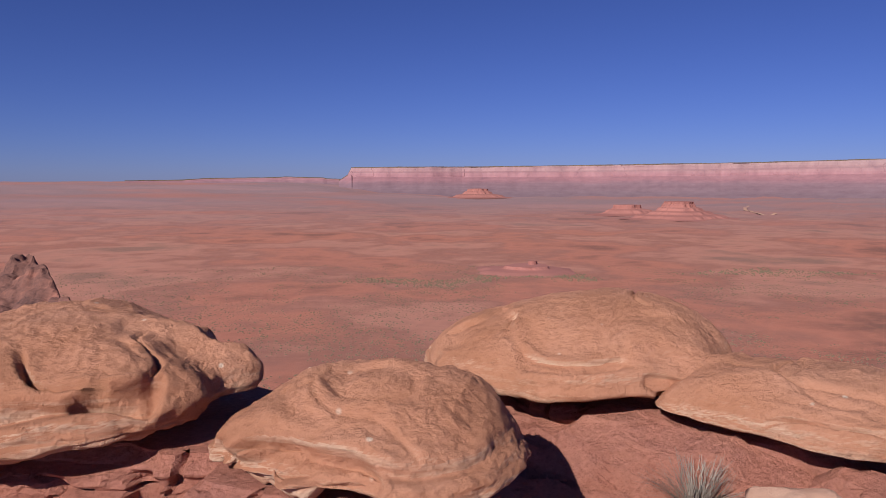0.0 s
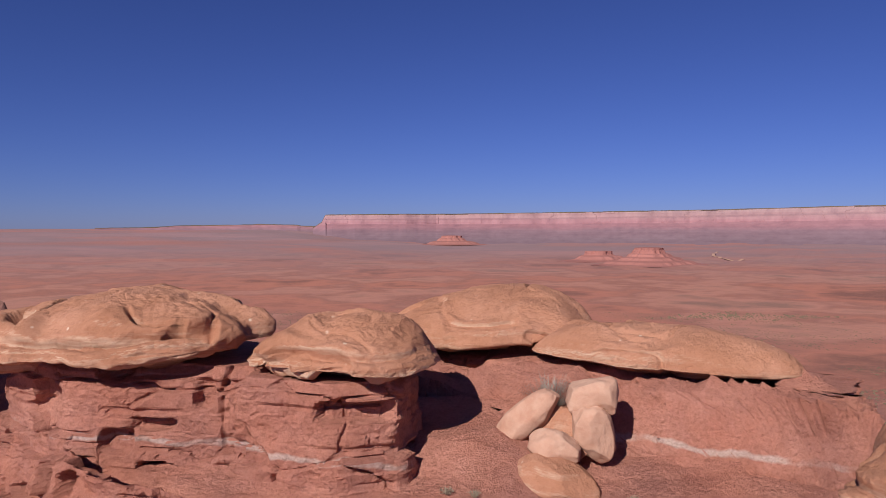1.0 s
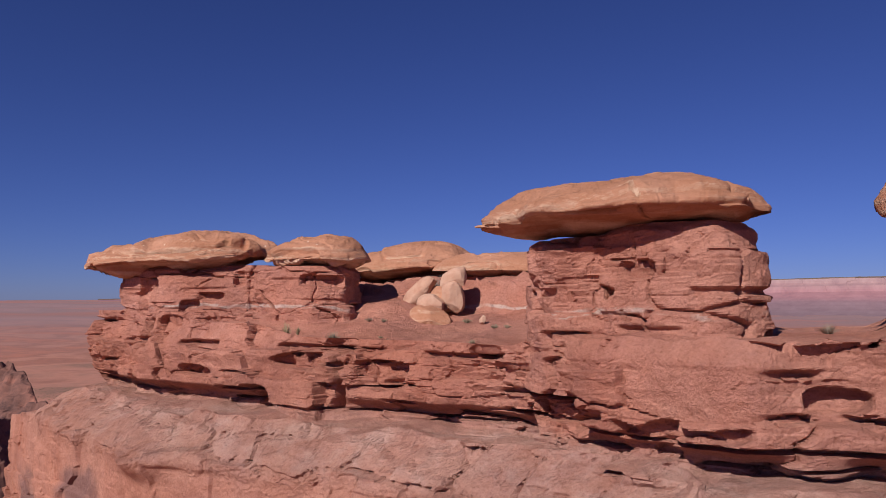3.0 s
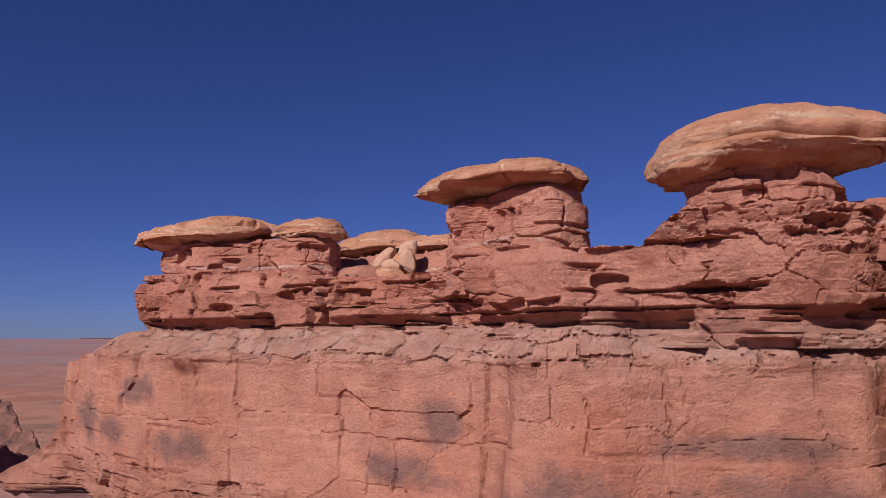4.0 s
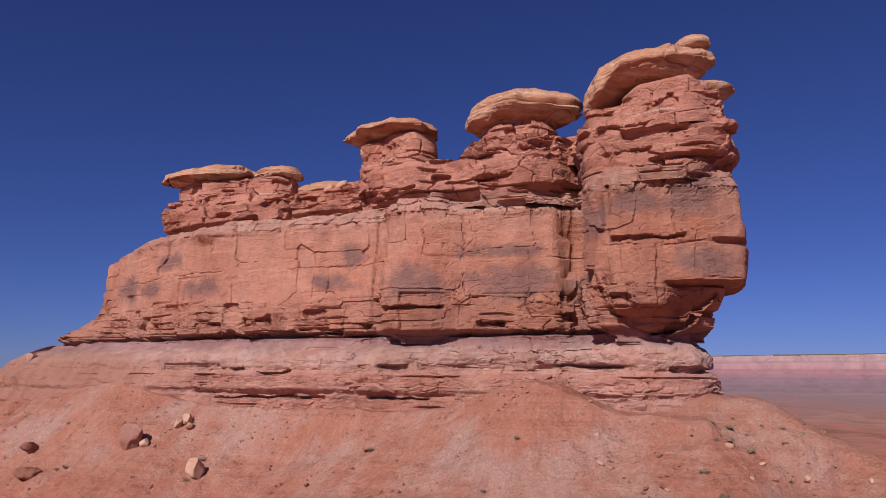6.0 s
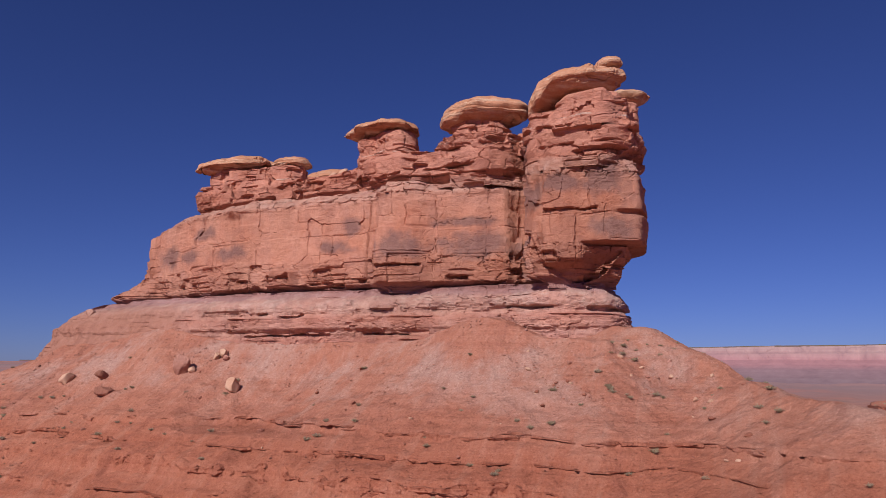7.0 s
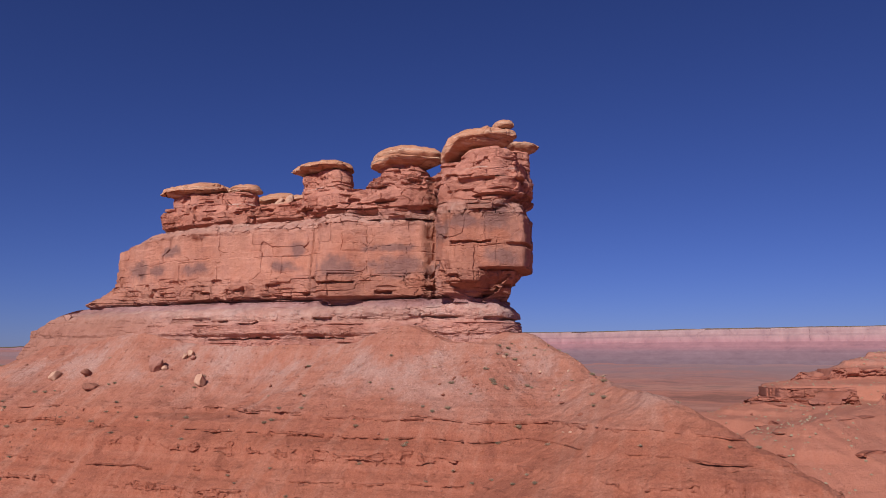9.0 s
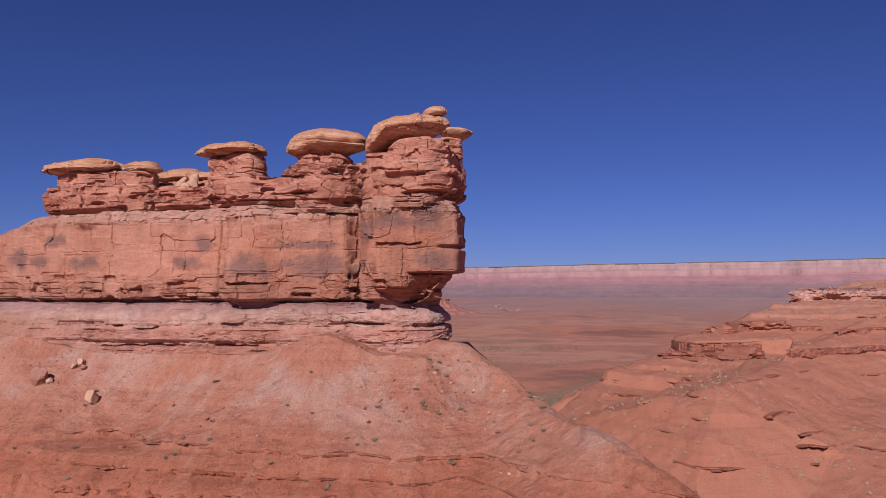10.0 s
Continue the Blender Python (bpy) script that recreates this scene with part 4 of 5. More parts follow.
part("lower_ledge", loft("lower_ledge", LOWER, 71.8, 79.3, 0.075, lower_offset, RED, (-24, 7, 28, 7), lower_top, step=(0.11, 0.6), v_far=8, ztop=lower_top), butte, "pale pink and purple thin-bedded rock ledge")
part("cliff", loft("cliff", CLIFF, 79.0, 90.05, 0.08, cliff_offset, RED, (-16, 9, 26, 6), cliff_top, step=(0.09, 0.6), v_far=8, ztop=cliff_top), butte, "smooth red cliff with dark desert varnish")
part("upper_wall", loft("upper_wall", UPPER, 89.2, 93.6, 0.055, upper_offset, RED, (-7, 12.5, 27, 3.6), terrace, ztop=upper_top, step=(0.07, 0.5), v_far=9, rings=110), butte, "blocky red upper rock wall")


def pedestal(points, z0, z1, seed, flare=0.0, crown=0.0, dz=0.05, back_from=None, detail=1.0, dome=(0.0, 0.0)):
    cu, cv = np.mean(np.array(points), 0)
    half = np.ptp(np.array(points)[:, 0]) / 2

    def crest(u, v):
        return z1 - dome[0] * np.clip((cu - u) / half, 0, 1.2) ** 2 - dome[1] * np.clip((u - cu) / half, 0, 1.2) ** 2

    def off(s, u, v, z):
        jut, f = strata(s, z, bed_lines(88, 101, 0.5, 1.1, seed), seed)
        big, _, e1 = cells(s, z, 1.9 + 1.2 * (1 - detail), 0.9 + 0.8 * (1 - detail), seed + 1)
        mid, _, e2 = cells(s, z, 0.9, 0.4, seed + 5)
        small, r2, e3 = cells(s, z, 0.4, 0.16, seed + 2)
        much = 0.3 + 0.7 * smooth(-0.2, 0.3, fbm(s * 0.4, z * 0.6, 4, 3, seed + 6))
        o = 0.06 * jut * detail - 0.12 * open_joints(e1, 0.08, s, z, seed + 7) - 0.3 * detail * smooth(0.24, 0.12, f) * smooth(0.2, 0.4, vnoise(s * 0.5, z * 1.1, 3, seed + 9)) + 0.40 * (0.35 + 0.65 * detail) * big + (0.22 * mid * much + 0.10 * small * much) * detail - 0.07 * (1 - smooth(0.01, 0.06, e1))
        o = o + 0.2 * fbm(s * 0.5, z * 0.6, seed, 3, seed) + 0.05 * fbm(s * 2.6, z * 3.6, 1, 4, seed + 3)
        o = o - 0.4 * smooth(0.48, 0.6, vnoise(s * 0.8, z * 1.6, 5, seed + 4))
        return o + flare * smooth(z1, z0, z) ** 1.2 - 0.25 * smooth(z1 - 0.25, z1, z)

    part("pedestal", loft("pedestal", points, z0, z1, dz, off, RED, (cu - 0.3, cv, cu + 0.3, cv), lambda u, v: crest(u, v) + crown, step=(0.06, 0.25), v_far=cv + 1 if back_from is None else back_from, rings=14, ztop=crest), butte)


pedestal([(-17.0, 8.2), (-16.6, 5.9), (-13, 5.4), (-10.2, 6.3), (-7.9, 7.4), (-8.6, 10.5), (-15.6, 11)], 92.9, 95.75, 101, 0.25, detail=0.35)
pedestal([(-9.2, 8.5), (-8.3, 6.5), (-5.6, 6.9), (-4.5, 8.0), (-5, 10.2), (-8.5, 10.6)], 92.8, 95.65, 202, 0.2, detail=0.35)
pedestal([(-9, 16), (-8.2, 14.3), (-4, 14.0), (0, 13.6), (3.0, 13.3), (5.6, 13.0), (5.6, 16), (-3, 19.0), (-8, 19.0)], 92.9, 95.25, 303, 0.3, back_from=17)
pedestal([(8.5, 4.5), (8.6, 2.3), (10.2, 1.6), (12.0, 1.7), (12.7, 3.2), (12.3, 5.6), (8.7, 5.8)], 91.6, 96.2, 404, 0.35, detail=0.6)
pedestal([(5.4, 6.4), (5.5, 4.8), (6.7, 2.6), (7.6, 1.9), (8.9, 2.2), (8.9, 6.6), (6.4, 7.2)], 91.5, 95.95, 505, 0.3, detail=0.7)
pedestal([(17.0, 4.6), (17.3, 2.6), (19, 1.8), (21.6, 1.8), (22.8, 3.4), (22.4, 7), (18, 7.5)], 92.2, 96.35, 606, 0.55, detail=0.7, crown=0.25, dome=(0.9, 1.0))
pedestal([(22.4, 6.5), (22.9, 4.6), (24.6, 4.0), (26.4, 4.4), (26.8, 7.5), (23.4, 8.5)], 92.4, 94.9, 626, 0.5, detail=0.7)
pedestal([(27.3, 3.4), (27.8, 1.0), (29.3, -0.5), (31.4, -1.3), (33.4, -1.0), (34.4, 0.8), (34.2, 4.6), (32.6, 7), (28.5, 7)], 92.8, 96.2, 707, 0.6, detail=0.7, crown=0.3, dome=(1.8, 0.2))
pedestal([(30.6, 9.2), (31.2, 7.6), (33.4, 7.3), (34.6, 8.4), (34.2, 10.6), (31.4, 10.8)], 93.0, 98.0, 727, 0.5, detail=0.7, back_from=9)


# ---- cap rocks ----
def cap_rock(c, a, b, up, down, seed, turn=0, tilt=(0, 0), label="rounded tan sandstone cap rock balanced on a red pedestal", res=(260, 120), sharp=0.7, keel=0.8, peak=(0, 0), lumps=1.0,
             grooves=(), dome=1.2, bowl=1.6, belly=0.0, hang=(0.0, 180), split=1.0, name="cap_rock", group="cap rocks", mat=None, wob=0.14):
    """peak: where the top lies off the middle, in halves. grooves: (height, thickness, depth, bearing in degrees, spread)."""
    th = np.linspace(-math.pi / 2, math.pi / 2, res[1])[:, None]
    ph = np.linspace(0, 2 * math.pi, res[0], endpoint=False)[None, :]
    cx, cy = np.cos(ph), np.sin(ph)
    rim = 1 + wob * vnoise(cx * 1.3 + seed, cy * 1.3, 0, seed) + 0.07 * vnoise(cx * 3 + seed, cy * 3, 0, seed + 1)
    co, si = np.cos(th), np.sin(np.abs(th))
    top = th > 0
    low = np.clip(-th / (math.pi / 2), 0, 1)
    r = np.where(top, np.clip(co, 1e-6, 1) ** sharp, np.maximum(1 - low ** (bowl + belly * np.clip(-cx, 0, 1)), 1e-6)) * rim
    h = np.where(top, up * si ** dome, -down * low ** keel)
    shift = np.where(top, 1 - co ** 1.4, 0)
    x, y, z = a * (r * cx + peak[0] * shift), b * (r * cy + peak[1] * shift), h + 0 * cx
    z = z - hang[0] * smooth(0.25, 0.95, r * np.cos(ph - radians(hang[1]))) * smooth(0.9, -0.3, th)
    hz = np.where(z > 0, up, down)
    n = np.stack([r * cx / a, r * cy / b, np.sin(th) / hz + 0 * cx], 0)
    n /= np.linalg.norm(n, axis=0) + 1e-9
    wx, wy, wz = [0.6 * vnoise(x * 0.6, y * 0.6, z * 0.9 + k * 9, seed + 60 + k) for k in range(3)]
    X, Y, Z = x + wx, y + wy, z + wz
    big = 0.36 * fbm(X * 0.36 + seed, Y * 0.36, Z * 0.8, 2, seed) + 0.13 * (ridged(X * 0.5 + seed, Y * 0.5, Z * 0.8, 1, seed + 20) - 0.65)
    fine = 0.10 * fbm(X * 1.4 + seed, Y * 1.4, Z * 2.6, 5, seed + 4, 0.6) + 0.035 * fbm(x * 6, y * 6, z * 8, 3, seed + 5)
    low = smooth(0.45, -0.05, np.sin(th) + 0.2 * vnoise(cx * 2, cy * 2, 1, seed + 8))
    bedding = (0.13 * fbm(x * 0.35, y * 0.35, z * 4.5 + seed, 3, seed + 7) - 0.05) * low
    hollow = -0.22 * split * smooth(0.46, 0.62, vnoise(X * 0.55 + 3, Y * 0.55, Z * 1.6, seed + 30))
    seam = vnoise(X * 0.33 + 8, Y * 0.33, Z * 0.7, seed + 40)
    crack = -0.26 * split * smooth(0.05, 0.0, np.abs(seam)) * smooth(-0.15, 0.15, vnoise(X * 0.4, Y * 0.4, Z, seed + 41))
    d = (big + fine + bedding + hollow + crack) * lumps * np.clip(co, 0, 1) ** 0.25
    for gz, gt, gd, bearing, spread in grooves:
        side = smooth(math.cos(radians(spread)), 1.0, np.cos(ph - radians(bearing))) if spread < 180 else 1.0
        d = d - gd * np.exp(-((z + 0.25 * wz - gz) / gt) ** 2) * side
    v = np.stack([x + n[0] * d, y + n[1] * d, z + n[2] * d], -1).reshape(-1, 3)
    ob = new(name, mesh_from(name, v, grid_faces(res[1], res[0], True), mat or TAN))
    ob.matrix_world = RIDGE @ pose(*c, tilt[0], tilt[1], turn)
    return tagged(ob, label, "rock", group)


NEAR = (380, 160)
cap_rock((-13.75, 7.1, 96.0), 4.95, 2.7, 1.5, 0.7, 1, 17, (0, -3), "long tan sandstone cap rock with dark hollows on a red wall", NEAR, sharp=0.9, bowl=2.0, keel=0.85, peak=(0.10, 0.1), lumps=1.15, split=2.0, grooves=((-0.35, 0.10, 0.2, 0, 360), (0.5, 0.12, 0.4, -80, 50)))
cap_rock((-6.2, 8.6, 95.95), 2.4, 1.95, 1.25, 0.55, 2, 12, (0, 0), "small domed tan cap rock with a pale layered rim", NEAR, wob=0.05, sharp=0.95, bowl=2.0, keel=0.85, dome=1.4, peak=(0.1, 0.15), lumps=0.95, grooves=((-0.2, 0.08, 0.2, 0, 360), (0.35, 0.1, 0.2, -60, 60)))
cap_rock((-5.7, 16.2, 95.75), 3.8, 3.0, 1.6, 0.6, 3, 14, (0, -3), "flat tan cap rock with white flecks and a pale rim", NEAR, sharp=0.9, bowl=1.7, peak=(0.2, 0.1), lumps=0.7, grooves=((-0.22, 0.07, 0.18, 0, 360),))
cap_rock((0.0, 14.9, 95.55), 3.9, 2.1, 1.0, 0.45, 4, -6, (0, 1), "low long tan cap rock with a pale rim", NEAR, sharp=0.9, bowl=1.6, lumps=0.55, grooves=((-0.18, 0.07, 0.15, 0, 360),))
cap_rock((8.9, 3.6, 96.5), 4.25, 3.3, 1.15, 0.6, 5, 0, (0, 0), "broad mushroom-shaped tan cap rock on a red pillar", NEAR, sharp=0.95, bowl=1.5, keel=1.0, hang=(0.12, 190), dome=1.15, peak=(-0.05, 0.1), lumps=0.85, wob=0.05, grooves=((-0.05, 0.08, 0.15, 0, 360), (0.4, 0.1, 0.2, -50, 60)))
cap_rock((20.15, 4.0, 96.75), 4.6, 3.6, 1.85, 1.35, 6, 0, (0, 1), "thick two-layered tan cap rock on a red pillar", NEAR, sharp=0.62, bowl=1.5, keel=0.85, hang=(0.6, 188), dome=1.1, peak=(0.05, 0), lumps=0.9, wob=0.05, grooves=((0.35, 0.16, 0.75, -30, 85), (0.25, 0.09, 0.3, -100, 60), (1.0, 0.08, 0.2, -90, 80)))
cap_rock((30.1, 1.9, 97.55), 4.5, 3.9, 1.45, 1.3, 7, 0, (0, -7), "tilted tan cap rock leaning up over the end pillar", NEAR, sharp=0.6, bowl=1.4, keel=0.9, hang=(1.5, 180), peak=(0.12, 0), lumps=0.9, wob=0.05, grooves=((0.05, 0.10, 0.3, -70, 70), (0.75, 0.08, 0.2, -90, 80)))
cap_rock((33.0, 1.6, 99.35), 1.3, 1.0, 0.5, 0.5, 8, 0, (0, -6), "small flat tan boulder lying on a tilted cap rock", (160, 70), lumps=0.45, sharp=0.5, bowl=2.5)
cap_rock((33.7, 9.1, 98.9), 2.5, 1.7, 0.45, 1.5, 9, 0, (0, 3), "jutting flat-topped wedge of tan rock at the butte's end", (160, 70), lumps=0.6, sharp=0.5, bowl=1.2, wob=0.2)


# ---- loose stones ----
def stone(c, size, seed, turn=0.0, tilt=(0, 0), label="fallen red sandstone boulder on the talus slope", mat=None, group="boulders", square=0.6, res=(48, 26), category="boulder", facet=(0.6, 0.92)):
    th = np.linspace(-math.pi / 2, math.pi / 2, res[1])[:, None]
    ph = np.linspace(0, 2 * math.pi, res[0], endpoint=False)[None, :]
    f = lambda q: np.sign(q) * np.abs(q) ** square
    x, y, z = f(np.cos(th)) * f(np.cos(ph)), f(np.cos(th)) * f(np.sin(ph)), f(np.sin(th)) + 0 * ph
    step = 0
    rng = random.Random(seed)
    for k in range(14):
        d = Vector((rng.uniform(-1, 1), rng.uniform(-1, 1), rng.uniform(-1, 1))).normalized()
        cut = rng.uniform(*facet)
        over = np.maximum(x * d.x + y * d.y + z * d.z - cut, 0)
        x, y, z = x - over * d.x, y - over * d.y, z - over * d.z
    q = 1 + 0.10 * fbm(x * 1.3 + seed, y * 1.3, z * 1.3, 3, seed) + 0.03 * fbm(x * 5, y * 5, z * 5, 3, seed + 1)
    v = np.stack([x * q * size[0] / 2, y * q * size[1] / 2, z * q * size[2] / 2], -1).reshape(-1, 3)
    ob = new("boulder", mesh_from("boulder", v, grid_faces(res[1], res[0], True), mat or RED))
    ob.matrix_world = RIDGE @ pose(*c, tilt[0], tilt[1], turn)
    return tagged(ob, label, category, group)


STACK = "pale sandstone slab in a heap of fallen stones"
stone((-2.2, 10.7, 94.5), (0.85, 0.9, 2.0), 11, 20, (8, 48), STACK, PALE, "stone heap", 0.8, (96, 50), "boulder", (0.82, 1.02))
stone((-0.65, 11.1, 95.1), (1.45, 1.0, 0.95), 12, -8, (0, -6), STACK, PALE, "stone heap", 0.45, (96, 50), "boulder", (0.82, 1.02))
stone((-0.55, 10.8, 94.25), (1.05, 0.9, 1.5), 13, 10, (10, -12), STACK, PALE, "stone heap", 0.7, (96, 50), "boulder", (0.82, 1.02))
stone((-1.3, 10.1, 93.95), (1.3, 0.9, 0.9), 14, 5, (-10, 8), STACK, PALE, "stone heap", 0.9, (96, 50), "boulder", (0.82, 1.02))
stone((-1.05, 9.7, 93.25), (2.2, 1.4, 1.25), 15, -5, (-20, 14), STACK, TAN, "stone heap", 0.85, (96, 50), "boulder", (0.82, 1.02))
stone((-1.3, 11.0, 94.0), (1.8, 1.1, 1.6), 16, 0, (0, 0), STACK, TAN, "stone heap", 0.8, (64, 32))
stone((1.65, 9.3, 93.35), (0.3, 0.25, 0.4), 17, 0, (0, 20), "small pale stone lying on red sand", PALE, "boulders", 0.8)
SLOPE = "pale broken boulder on the red talus slope"
for k, (u, v, size, tilt, mat, lab) in enumerate(((-0.3, -7.2, (1.3, 1.1, 1.9), (5, 14), PALE, SLOPE), (-7.2, -6.6, (1.6, 1.0, 2.4), (-6, 4), RED, "upright red slab standing on the talus slope"),
                                                  (-6.2, -6.2, (0.8, 0.7, 0.7), (0, 20), PALE, SLOPE), (-13.2, -10.0, (2.0, 1.3, 1.0), (0, 8), RED, ""), (-20.8, -8.2, (1.6, 1.1, 1.2), (0, -12), PALE, SLOPE),
                                                  (-16.2, -7.8, (2.0, 1.4, 0.9), (0, 25), RED, ""), 
                                                  (-4.6, -3.6, (1.0, 0.8, 1.0), (0, 10), PALE, SLOPE), (-4.0, -3.9, (0.8, 0.7, 0.6), (0, 30), RED, ""), (-5.2, -4.0, (0.7, 0.7, 0.7), (20, 0), PALE, SLOPE),
                                                  (-29.2, 1.0, (1.7, 1.4, 1.4), (0, 8), RED, "square red boulder on the ridge's end"))):
    z = ground_at(u, v) if v < -2 else 77.7
    stone((u, v, z + size[2] * 0.28), size, 300 + k, 15 * k, tilt, lab or "fallen red sandstone boulder on the talus slope", mat)
rng = random.Random(7)
for k in range(70):
    u, v = rng.uniform(-32, 48), rng.uniform(-16, -3.6)
    if rng.random() < 0.35:
        u, v = rng.uniform(26, 44), rng.uniform(-9, -2)
    s = rng.uniform(0.15, 0.45)
    pale = rng.random() < (0.5 if u > 24 else 0.2)
    stone((u, v, ground_at(u, v) + s * 0.1), (s * 1.4, s, s * 0.8), 400 + k, rng.uniform(0, 180), (rng.uniform(-20, 20), rng.uniform(-20, 20)),
          "small pale stone among talus debris" if pale else "small red stone among talus debris", PALE if pale else RED, "talus stones", 0.7, (16, 9))


# ---- shrubs ----
def twigs(count, size, high, seed, wide=0.012, droop=0.3, leafy=0):
    """A clump of thin bent stems, with small leaves along them."""
    rng = random.Random(seed)
    verts, faces = [], []
    for k in range(count):
        b = rng.uniform(0, 2 * math.pi)
        lean = rng.uniform(0.1, 1.0) ** 0.7
        length = rng.uniform(0.6, 1.0)
        r0 = rng.uniform(0, 0.2) * size
        p = [Vector((r0 * math.cos(b), r0 * math.sin(b), 0))]
        for j in (1, 2, 3):
            t = j / 3 * length
            p.append(Vector((math.cos(b) * (r0 + lean * size * t), math.sin(b) * (r0 + lean * size * t), high * (t * (1.15 - 0.5 * lean) - droop * lean * t * t))) + Vector((rng.uniform(-1, 1), rng.uniform(-1, 1), rng.uniform(-0.5, 0.5))) * 0.05 * size)
        side = Vector((-math.sin(b), math.cos(b), 0.2)) * wide
        for j in range(3):
            w0, w1 = 1 - j * 0.28, 1 - (j + 1) * 0.28
            n = len(verts)
            verts += [p[j] - side * w0, p[j] + side * w0, p[j + 1] + side * w1, p[j + 1] - side * w1]
            faces.append((n, n + 1, n + 2, n + 3))
        for j in range(leafy):
            q = p[2].lerp(p[3], rng.random()) if rng.random() < 0.6 else p[1].lerp(p[2], rng.random())
            d = Vector((rng.uniform(-1, 1), rng.uniform(-1, 1), rng.uniform(-0.2, 1))).normalized() * size * 0.13
            e = d.cross(Vector((rng.uniform(-1, 1), rng.uniform(-1, 1), rng.uniform(-1, 1)))).normalized() * size * 0.06
            n = len(verts)
            verts += [q, q + d * 0.5 + e, q + d, q + d * 0.5 - e]
            faces.append((n, n + 1, n + 2, n + 3))
    return verts, faces


def plant(name, me, c, scale, turn, label, category, group):
    ob = new(name, me)
    ob.matrix_world = RIDGE @ pose(*c, 0, 0, turn) @ Matrix.Diagonal((scale, scale, scale, 1))
    return tagged(ob, label, category, group)


SHRUB = [mesh_from("shrub", *twigs(70, 0.5, 0.5, 20 + k, 0.012, 0.3, 4), SAGE) for k in range(4)]
DRY = [mesh_from("dry_shrub", *twigs(420, 0.5, 0.5, 30 + k, 0.005, 0.35, 0), GREY) for k in range(2)]
TUFT = [mesh_from("grass_tuft", *twigs(120, 0.35, 0.7, 40 + k, 0.012, 0.4), STRAW) for k in range(2)]


def terrace_at(u, v):
    return float(terrace(np.array([float(u)]), np.array([float(v)]))[0])


plant("dry_shrub", DRY[0], (-2.2, 12.3, terrace_at(-2.2, 12.3)), 2.2, 0, "grey leafless shrub behind a heap of pale stones", "shrub", "ridge shrubs")
plant("dry_shrub", DRY[1], (-2.3, 4.4, terrace_at(-2.3, 4.4) - 0.02), 1.0, 40, "low grey twiggy shrub at the ledge's edge", "shrub", "ridge shrubs")
plant("grass_tuft", TUFT[0], (-4.8, 4.7, 92.72), 1.0, 0, "straw-coloured grass tuft on a red ledge", "grass", "grass tufts")
plant("grass_tuft", TUFT[1], (-4.4, 4.9, 92.78), 0.6, 80, "straw-coloured grass tuft on a red ledge", "grass", "grass tufts")
for k, (u, v, s) in enumerate(((0.8, 9.5, 0.55), (2.4, 8.8, 0.45), (2.9, 8.9, 0.4), (-0.3, 5.2, 0.4), (-3.1, 8.0, 0.45), (-2.5, 8.2, 0.4), (3.0, 5.6, 0.4), (1.8, 4.6, 0.3), (-1.2, 6.0, 0.3))):
    plant("shrub", SHRUB[k % 4], (u, v, terrace_at(u, v) - 0.02), s, 50 * k, "small dry desert shrub on red sand", "shrub", "ridge shrubs")
plant("dry_shrub", DRY[0], (14.2, 5.2, terrace_at(14.2, 5.2) - 0.02), 0.8, 10, "grey dry shrub on the saddle between pillars", "shrub", "ridge shrubs")
rng = random.Random(11)
count = 0
while count < 150:
    u, v = rng.uniform(-40, 60), rng.uniform(-22, -4)
    if count < 45:
        u, v = rng.uniform(33, 50), rng.uniform(-8, 2)
    count += 1
    plant("shrub", SHRUB[count % 4], (u, v, ground_at(u, v) - 0.03), rng.uniform(0.4, 0.85), rng.uniform(0, 360), "grey-green desert shrub on the red talus slope", "shrub", "talus shrubs")


# scrub on the plain and on the far spur, past counting
def clumps(name, places, sizes, mat, seed):
    rng = np.random.default_rng(seed)
    n = len(places)
    base = np.array([(1, 0, 0), (0.31, 0.95, 0), (-0.81, 0.59, 0), (-0.81, -0.59, 0), (0.31, -0.95, 0), (0.05, 0.1, 0.75), (0.5, -0.2, 0.5), (-0.4, 0.3, 0.55)], float)
    tris = np.array([(0, 1, 6), (1, 5, 6), (1, 2, 7), (1, 7, 5), (2, 3, 7), (3, 5, 7), (3, 4, 5), (4, 6, 5), (4, 0, 6)])
    v = base[None] * (0.75 + 0.5 * rng.random((n, 8, 1))) * sizes[:, None, None]
    a = rng.random(n) * 6.28
    c, s = np.cos(a)[:, None], np.sin(a)[:, None]
    v = np.stack([v[..., 0] * c - v[..., 1] * s, v[..., 0] * s + v[..., 1] * c, v[..., 2]], -1) + places[:, None, :]
    f = tris[None] + (np.arange(n) * 8)[:, None, None]
    ob = new(name, mesh_from(name, v.reshape(-1, 3), f.reshape(-1, 3), mat, flat=True))
    ob.matrix_world = RIDGE
    return ob


gen = np.random.default_rng(5)
ang = np.radians(gen.uniform(-38, 62, 42000))
dist = 150 + 700 * gen.random(42000) ** 1.5
wx, wy = np.sin(ang) * dist, np.cos(ang) * dist
cc, ss = math.cos(-TURN_UV), math.sin(-TURN_UV)
pu, pv = wx * cc - wy * ss, wx * ss + wy * cc
keep = (fbm(wx * 0.012, wy * 0.012, 0, 4, 140) + 0.5 * fbm(wx * 0.06, wy * 0.06, 0, 3, 141) > -0.05)
pu, pv, dist = pu[keep], pv[keep], dist[keep]
pz = land(pu[None], pv[None])
keep = pz[0] < 40
tagged(clumps("scrub", np.stack([pu, pv, pz[0] - 0.05], -1)[keep], gen.uniform(0.35, 0.9, keep.sum()), BRUSH, 6), "low dark scrub scattered over the red plain", "shrub", kind="stuff")

